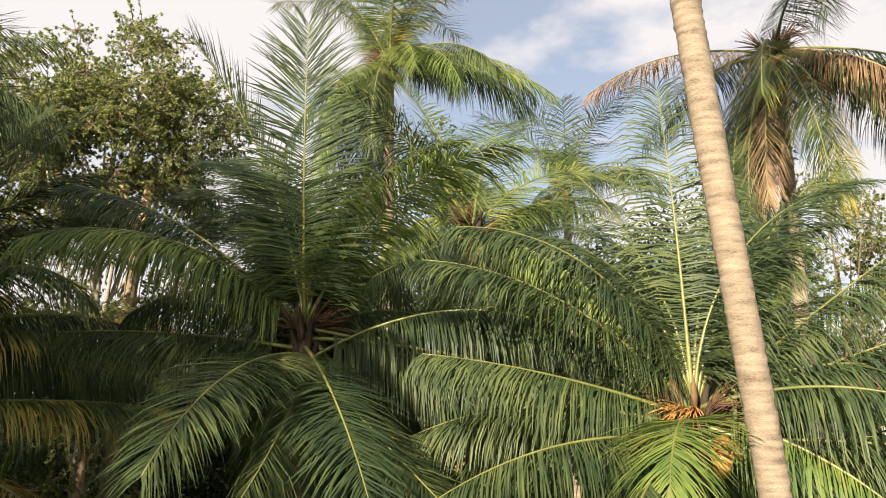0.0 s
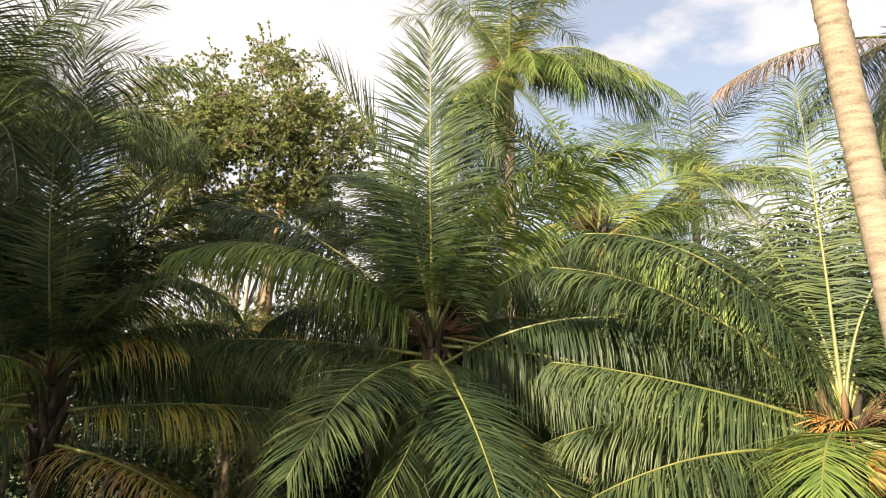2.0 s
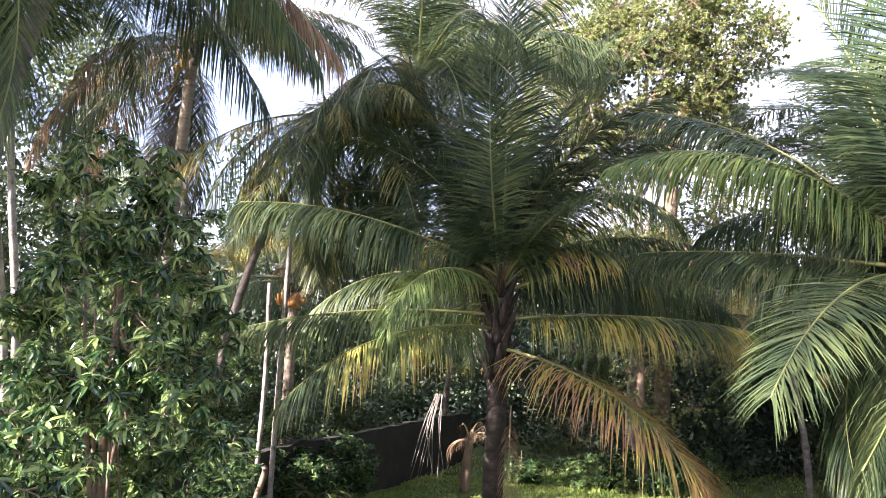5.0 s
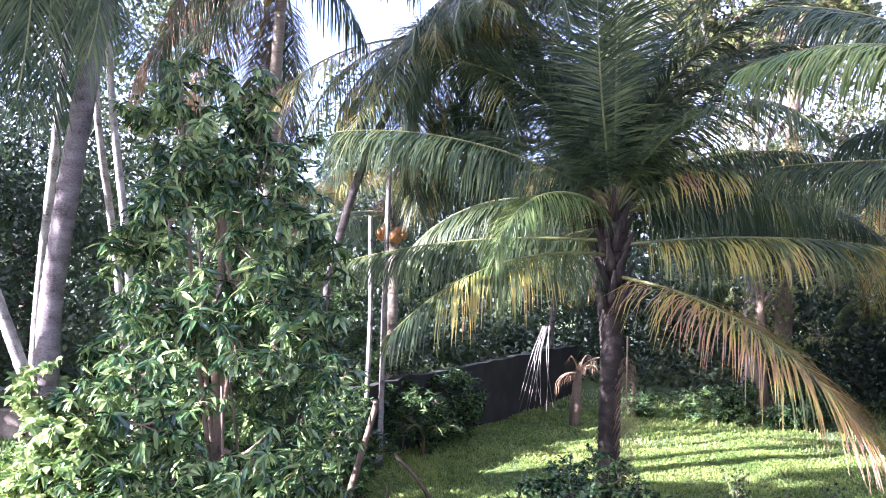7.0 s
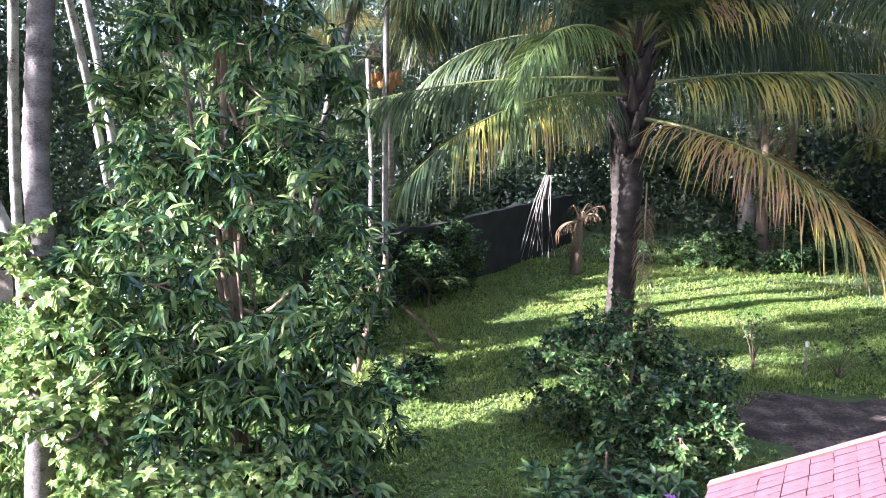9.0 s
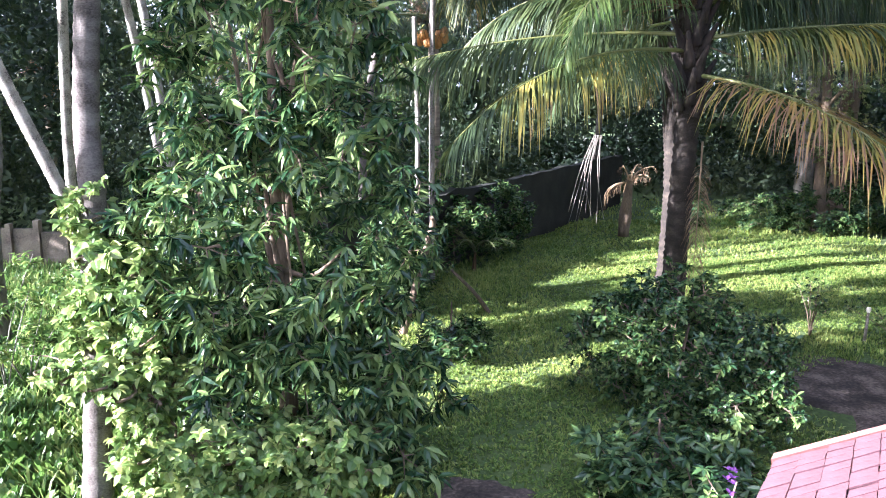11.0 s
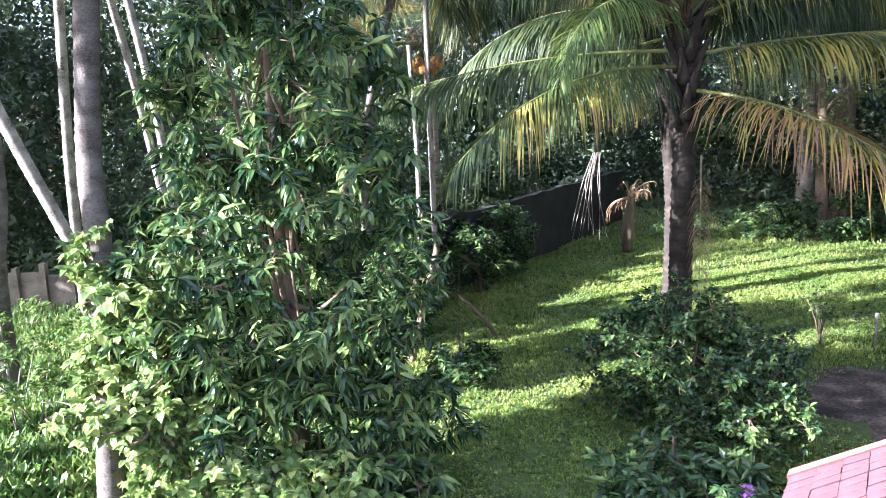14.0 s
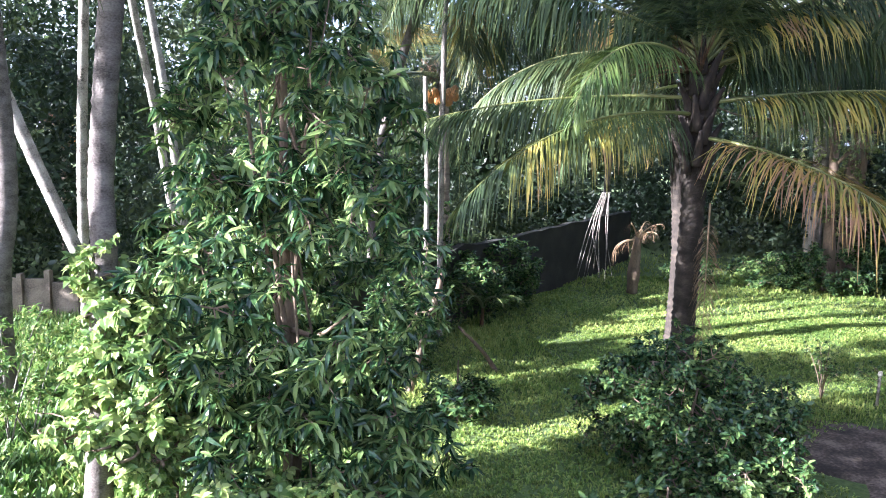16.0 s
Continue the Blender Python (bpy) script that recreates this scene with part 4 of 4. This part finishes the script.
def rough_wall(name, a, b, height, thick, mat, label, seed):
    """A weathered garden wall from a to b with an uneven top."""
    rng = np.random.default_rng(seed)
    a, b = np.array(a, float), np.array(b, float)
    u = (b - a) / np.linalg.norm(b - a)
    n = np.array([-u[1], u[0]]) * thick / 2
    m = max(4, int(np.linalg.norm(b - a) / 0.5))
    V, F = [], []
    for i in range(m + 1):
        p = a + (b - a) * i / m
        h = height + rng.normal(0, 0.025)
        V += [(p[0] - n[0], p[1] - n[1], -0.2), (p[0] + n[0], p[1] + n[1], -0.2), (p[0] + n[0], p[1] + n[1], h), (p[0] - n[0], p[1] - n[1], h)]
    for i in range(m):
        for j in range(4):
            F.append((i * 4 + j, i * 4 + (j + 1) % 4, i * 4 + 4 + (j + 1) % 4, i * 4 + 4 + j))
    F += [(3, 2, 1, 0), (m * 4, m * 4 + 1, m * 4 + 2, m * 4 + 3)]
    return tagged(new(name, mesh_of(name, V, F, mat)), label, "wall", kind="structure")


rough_wall("wall_garden", (-2.0, 14.0), (6.6, 27.0), 1.75, 0.2, STONE, "mossy garden wall, its shade put into the dark colour", 3)
fence = thing("fence", (-9.4, 17.0, 0), "weathered concrete slab fence in the weeds", "fence")
rng = np.random.default_rng(5)
for i in range(9):
    x = -2.5 + i * 0.62
    part("slab", block(x, x + 0.5, -0.05 + 0.02 * i, 0.04 + 0.02 * i, -0.2, 1.0 + rng.normal(0, 0.08), 0.015, rng), CONCRETE, fence)
    part("post", block(x + 0.5, x + 0.61, -0.1 + 0.02 * i, 0.08 + 0.02 * i, -0.2, 1.1 + rng.normal(0, 0.05), 0.008, rng), CONCRETE, fence)

# rose-tiled porch roof below the balcony
roof = thing("porch_roof", (2.22, 4.52, 1.92), "rose-pink tiled porch roof with a mortared edge", "roof")
EX = np.array([0.93, 0.36, 0.03])
EX /= np.linalg.norm(EX)
EY = np.array([-0.52, -0.85, 0.12])
EY /= np.linalg.norm(EY)
EN = np.cross(EY, EX)


def slab_on(u0, u1, v0, v1, w0, w1):
    V, F = block(u0, u1, v0, v1, w0, w1)
    return V[:, :1] * EX + V[:, 1:2] * EY + V[:, 2:] * -EN * (1 if EN[2] < 0 else -1), F


part("deck", slab_on(0.02, 6.0, 0.02, 3.2, -0.14, -0.03), PINK_EDGE, roof)
part("edge_ridge", slab_on(-0.02, 6.0, -0.06, 0.07, -0.06, 0.035), PINK_EDGE, roof, "mortared pink edge strip")
TILE_MESH = mesh_of("tile", *slab_on(0, 0.232, 0, 0.15, 0.0, 0.018), TILE)
for r in range(20):
    for c in range(25):
        ob = part("tile", TILE_MESH, None, roof)
        o = (c * 0.238 + rng.normal(0, 0.003)) * EX + (0.075 + r * 0.145) * EY
        ob.location = o + np.array([0, 0, rng.normal(0.0, 0.003)])
        ob.rotation_euler = (rng.normal(0, 0.012) - 0.03, rng.normal(0, 0.012), rng.normal(0, 0.008))

# the house with the balcony, behind and under the eye
tagged(new("wall_house", mesh_of("wall_house", *block(-3.5, 13, -4.6, -4.35, 0, 6.4), WALL_PAINT)), "cream painted house wall behind the balcony", "wall", kind="structure")
tagged(new("floor", mesh_of("floor", *block(-3.5, 4.0, -4.35, 1.2, 2.62, 2.76), CONCRETE)), "plain concrete balcony floor slab", "floor", kind="structure")

tagged(new("wall_lower", mesh_of("wall_lower", *block(-3.5, 4.0, -4.35, 0.95, 0, 2.62), WALL_PAINT)), "cream painted ground-floor wall under the balcony", "wall", kind="structure")
tagged(new("wall_porch", mesh_of("wall_porch", *block(4.0, 9.0, -4.35, 2.2, 0, 1.8), WALL_PAINT)), "low cream wall carrying the porch roof", "wall", kind="structure")
for u in (0.5, 2.9, 5.3):
    q = EX * u + EY * 0.45
    part("post", (np.array(block(-0.08, 0.08, -0.08, 0.08, -1.98, -0.08)[0]) + q * (1, 1, 1), block(0, 1, 0, 1, 0, 1)[1]), WALL_PAINT, roof, "cream masonry post")

# far house with a red roof
house = thing("house", (30.3, 2.4, 0.3), "low cream house with a red tiled roof and dark veranda", "house")
part("wall", block(-1.4, 5, -6, 2.6, -0.5, 4.6), WALL_PAINT, house)
part("parapet", block(-2.3, -2.1, -6, 2.4, -0.5, 3.4), WALL_PAINT, house)
part("roof", (np.array([(-3.0, -6.5, 5.3), (-3.0, 3.2, 5.3), (1.0, -5.0, 8.0), (1.0, 1.6, 8.0), (-3.0, -6.5, 5.15), (-3.0, 3.2, 5.15), (5.5, 3.2, 5.3), (5.5, -6.5, 5.3)], float),
              [(0, 2, 3, 1), (1, 3, 6), (0, 7, 2), (2, 7, 6, 3), (0, 1, 5, 4)]), RED_TILE, house)
for k in range(4):
    part("post", block(-2.3, -2.15, -5.6 + k * 2.5, -5.45 + k * 2.5, 3.4, 5.2), WALL_PAINT, house)

# ---------------------------------------------------------------- vine, weeds, shrubs

VINE_SPRAY = spray_kinds(35, 6, VINE, 5, 0.2, 6, 0.1, 0.072, 0.4, (-0.9, 0.5), 0.005)


def climber(seed, path, count, spread, label):
    rng = np.random.default_rng(seed)
    t = thing("climbing_vine", path[0], label, "vine")
    C = spline([np.subtract(p, path[0]) for p in path], 40)
    W2 = C + np.stack([0.17 * np.cos(np.arange(40) * 0.7), 0.17 * np.sin(np.arange(40) * 0.7), np.zeros(40)], 1)
    part("stem", tube(W2, np.linspace(0.018, 0.008, 40), 5), BARK, t, smooth=True)
    for _ in range(count):
        p = C[rng.integers(40)]
        a = rng.uniform(0, 6.28)
        r = rng.uniform(min(0.12, spread * 0.5), spread)
        ob = part("leaf_spray", VINE_SPRAY[rng.integers(5)], None, t)
        ob["kind"] = "stuff"
        ob.location = p + (r * math.cos(a), r * math.sin(a), rng.uniform(-0.15, 0.15))
        ob.rotation_euler = (rng.uniform(-0.6, 0.6), rng.uniform(-0.6, 0.6), rng.uniform(0, 6.28))
        sc = rng.uniform(0.75, 1.2)
        ob.scale = (sc, sc, sc)
    return t


climber(71, [(-3.36, 7.3, 1.75), (-3.38, 7.5, 2.4), (-3.42, 7.68, 3.1)], 44, 0.22, "leafy pale-green vine climbing the palm trunk")
climber(72, [(-2.75, 6.95, 0.3), (-2.65, 7.0, 1.1), (-2.75, 7.15, 1.9), (-3.0, 7.3, 2.8)], 85, 0.42, "tangle of yellow-green vine leaves beside the trunk")
climber(73, [(-2.4, 6.4, 0.05), (-2.0, 6.5, 0.8), (-1.3, 6.6, 1.0), (-0.7, 6.8, 0.5)], 85, 0.6, "low vine leaves spilling under the mango tree")
climber(74, [(-2.7, 6.75, 1.3), (-3.0, 6.7, 1.5), (-3.3, 6.7, 1.6), (-3.65, 6.7, 1.75)], 10, 0.15, "vine shoot reaching across the bare palm trunk")

WEED_SPRAY = spray_kinds(36, 5, WEED, 4, 0.2, 6, 0.1, 0.036, 0.4, (-0.4, 0.8), 0.005)
rng = np.random.default_rng(81)
for i in range(18):
    x, y = rng.uniform(-10.5, -4.4), rng.uniform(7.5, 15.5)
    h = rng.uniform(0.9, 2.1)
    w = thing("weed_plant", (x, y, ground_z(x, y)), "tall spindly weed with pale stems and light-green leaves", "plant", "weeds by the fence")
    for k in range(3):
        lean = rng.normal(0, 0.25, 2)
        top = np.array([lean[0] * h, lean[1] * h, h * rng.uniform(0.7, 1.0)])
        part("stem", tube(spline([(0, 0, 0), top * (0.4, 0.4, 0.5), top], 6), np.linspace(0.014, 0.006, 6), 5), BARK_PALE, w, smooth=True)
        for _ in range(4):
            u = rng.uniform(0.45, 1.0)
            ob = part("leaf_spray", WEED_SPRAY[rng.integers(5)], None, w)
            ob["kind"] = "stuff"
            ob.location = top * (u, u, u) + rng.normal(0, 0.08, 3)
            ob.rotation_euler = (rng.uniform(-0.4, 0.4), rng.uniform(-0.4, 0.4), rng.uniform(0, 6.28))

for sd, at, lobes, n in ((46, (0.5, 17.2, 0), [(0, 0, 0.8, 0.9, 0.8, 0.9), (0.9, 1.6, 0.9, 0.9, 0.9, 0.9), (-0.6, 0.5, 1.5, 0.9, 0.8, 0.9), (1.5, 2.6, 0.8, 0.7, 0.7, 0.8)], 190),
                         (47, (-0.6, 13.6, 0), [(0, 0, 0.8, 0.9, 0.8, 0.8), (0.0, 0.2, 1.5, 0.6, 0.6, 0.6)], 110),
                         (48, (0.3, 11.2, 0), [(0, 0, 0.35, 0.5, 0.5, 0.35)], 24),
                         (39, (-2.6, 17.6, 0), [(0, 0, 1.5, 1.6, 1.2, 1.5), (0.6, 0.6, 3.4, 1.4, 1.2, 1.4), (-1.6, 0.2, 2.6, 1.5, 1.2, 1.8), (1.6, 1.8, 1.6, 1.4, 1.2, 1.5)], 260),
                         (38, (-4.5, 14.5, 0), [(0, 0, 0.9, 1.2, 1.0, 0.9), (1.4, 0.5, 1.3, 1.2, 1.0, 1.2)], 130),
                         (49, (7.6, 23.0, 0), [(0, 0, 0.3, 0.8, 0.6, 0.35)], 30),
                         (60, (11.2, 21.4, 0), [(0, 0, 0.7, 1.4, 0.8, 0.8), (1.6, 0.4, 0.8, 1.2, 0.8, 0.9), (-1.7, 0.5, 0.5, 1.1, 0.7, 0.55)], 150)):
    leafy_tree(sd, "shrub", at, lobes, SHADE_SPRAY, n, "leafy dark-green shrub in the shade of the wall", "bush", ([(0, 0, 0), (0, 0, 0.5), (0, 0, 1.0)], 0.03, 0.01), 5)
leafy_tree(50, "light_weed_clump", (10.0, 22.6, 0), [(0, 0, 0.25, 1.4, 0.5, 0.25)], WEED_SPRAY, 50, "clump of bright light-green weeds in the sun", "plant", None)

# dead fronds and stalks about the shaded palm
dead = thing("dead_frond", (4.42, 13.05, 0.2), "dry brown frond hanging down along the palm trunk", "dead frond")
blades, rib = frond_shape(np.random.default_rng(91), 185, -85, 3.0, 3, 0, 3.1, hang=0.7, leaf=0.5, pairs=80)
f = part("blade", (blades[0] * (0.75, 0.75, 1) + (0.12, -0.12, 0), blades[1]), PALM_DRY, dead)
part("midrib", (rib[0] * (0.5, 0.5, 1) + (0.12, -0.12, 0), rib[1]), RIB_DRY, dead, smooth=True)
young = thing("dry_palm_stump", (5.4, 21.2, 0), "small dying palm with a dry orange-brown sheath", "palm tree")
part("stem", tube(spline([(0, 0, 0), (0.03, 0, 0.7), (0.1, 0, 1.6)], 10), [0.16, 0.15, 0.16, 0.17, 0.18, 0.16, 0.14, 0.12, 0.1, 0.08], 10, 0.02, np.random.default_rng(3)), BARK, young, smooth=True)
rng = np.random.default_rng(92)
for i in range(8):
    add_frond(rng, young, np.array([0.1, 0, 1.5]), (i * 45 + rng.uniform(-20, 20), rng.uniform(0, 70), rng.uniform(0.7, 1.3), rng.uniform(70, 140), rng.normal(0, 20)), PALM_DRY, RIB_DRY, hang=1.4, leaf=0.36, pairs=24, sparse=0.35)
stalk = thing("bare_flower_stalk", (4.2, 20.2, 0), "bundle of bare whitish dry stalks hanging in the shade", "dead branch")
for i in range(9):
    x = rng.uniform(-0.6, 0.45)
    part("twig", tube(spline([(0.15 + 0.2 * x, 0, 2.9), (x * 0.4 + rng.normal(0, 0.08), 0.1, 2.0), (x, 0, rng.uniform(0.3, 0.9))], 6), np.linspace(0.014, 0.006, 6), 5), BARK_PALE, stalk, smooth=True)
branch = thing("fallen_branch", (1.1, 13.7, 0), "bent grey dead branch leaning on the lawn", "dead branch")
part("limb", tube(spline([(0, 0, 0), (-0.3, -0.1, 0.45), (-0.75, -0.3, 0.95)], 8), np.linspace(0.05, 0.025, 8), 7, 0, rng), BARK, branch, smooth=True)
for k, (x, y) in enumerate(((6.5, 12.5), (7.9, 12.2))):
    twiggy = thing("twiggy_shrub", (x, y, ground_z(x, y)), "sparse twiggy garden shrub on the lawn's edge", "bush")
    for _ in range(9):
        top = np.array([rng.normal(0, 0.3), rng.normal(0, 0.3), rng.uniform(0.4, 0.9)])
        part("twig", tube(spline([(0, 0, 0), top * (0.3, 0.3, 0.5), top], 5), np.linspace(0.012, 0.005, 5), 4), BARK, twiggy, smooth=True)
        ob = part("leaf_spray", BUSH_SPRAY[0], None, twiggy)
        ob["kind"] = "stuff"
        ob.location, ob.scale = top, (0.6, 0.6, 0.6)

seedling = thing("palm_seedling", (0.95, 17.0, 0), "bright green palm seedling at the edge of the shade", "palm tree")
part("stem", tube(spline([(0, 0, -0.05), (0.02, -0.02, 0.3), (0.03, -0.03, 0.6)], 6), np.linspace(0.05, 0.025, 6), 7), FIBRE, seedling, smooth=True)
for i in range(7):
    add_frond(rng, seedling, np.array([0.03, -0.03, 0.5]), (60 + i * 47, rng.uniform(25, 70), rng.uniform(1.0, 1.4), rng.uniform(60, 100), 0), PALM_SUNLIT, hang=0.3, leaf=0.42, pairs=22, seg=2)

stake = thing("garden_stake", (7.4, 12.4, ground_z(7.4, 12.4)), "pale wooden stake with a small white cap in the lawn", "stake")
part("pole", tube([(0, 0, -0.1), (0.01, 0, 0.25), (0.015, 0.01, 0.52)], [0.028, 0.026, 0.024], 8, 0, rng), BARK_PALE, stake, smooth=True)
part("cap", tube([(0.015, 0.01, 0.5), (0.015, 0.01, 0.53), (0.017, 0.01, 0.57), (0.017, 0.01, 0.59)], [0.026, 0.04, 0.038, 0.03], 8), WALL_PAINT, stake, "white cap")

PETAL = leaf_material("purple bract", [(0.2, (0.08, 0.025, 0.13)), (0.8, (0.15, 0.055, 0.22))], 0.5, 0.4)
flowering = thing("flowering_shrub", (2.04, 4.75, 0), "thin shrub with a purple bloom beside the tiled roof", "bush")
part("stem", tube(spline([(0, 0, 0), (-0.06, 0.04, 0.8), (0.02, -0.06, 1.66)], 8), np.linspace(0.018, 0.006, 8), 6), BARK, flowering, smooth=True)
bloom = []
for _ in range(7):
    V, F = rosette(rng, 4, 0.04, 0.03, 0.2, (0.1, 1.0))
    bloom.append((V + np.array([0.02, -0.06, 1.68]) + rng.normal(0, 0.035, 3), F))
part("bloom", join(bloom), PETAL, flowering, "purple papery bloom")["kind"] = "stuff"
for k in range(6):
    ob = part("leaf_spray", SHRUB_SPRAY[k % 4], None, flowering)
    ob["kind"] = "stuff"
    ob.location, ob.scale = (-0.08 + rng.normal(0, 0.08), 0.1 + rng.normal(0, 0.08), 0.7 + 0.17 * k), (0.6, 0.6, 0.6)
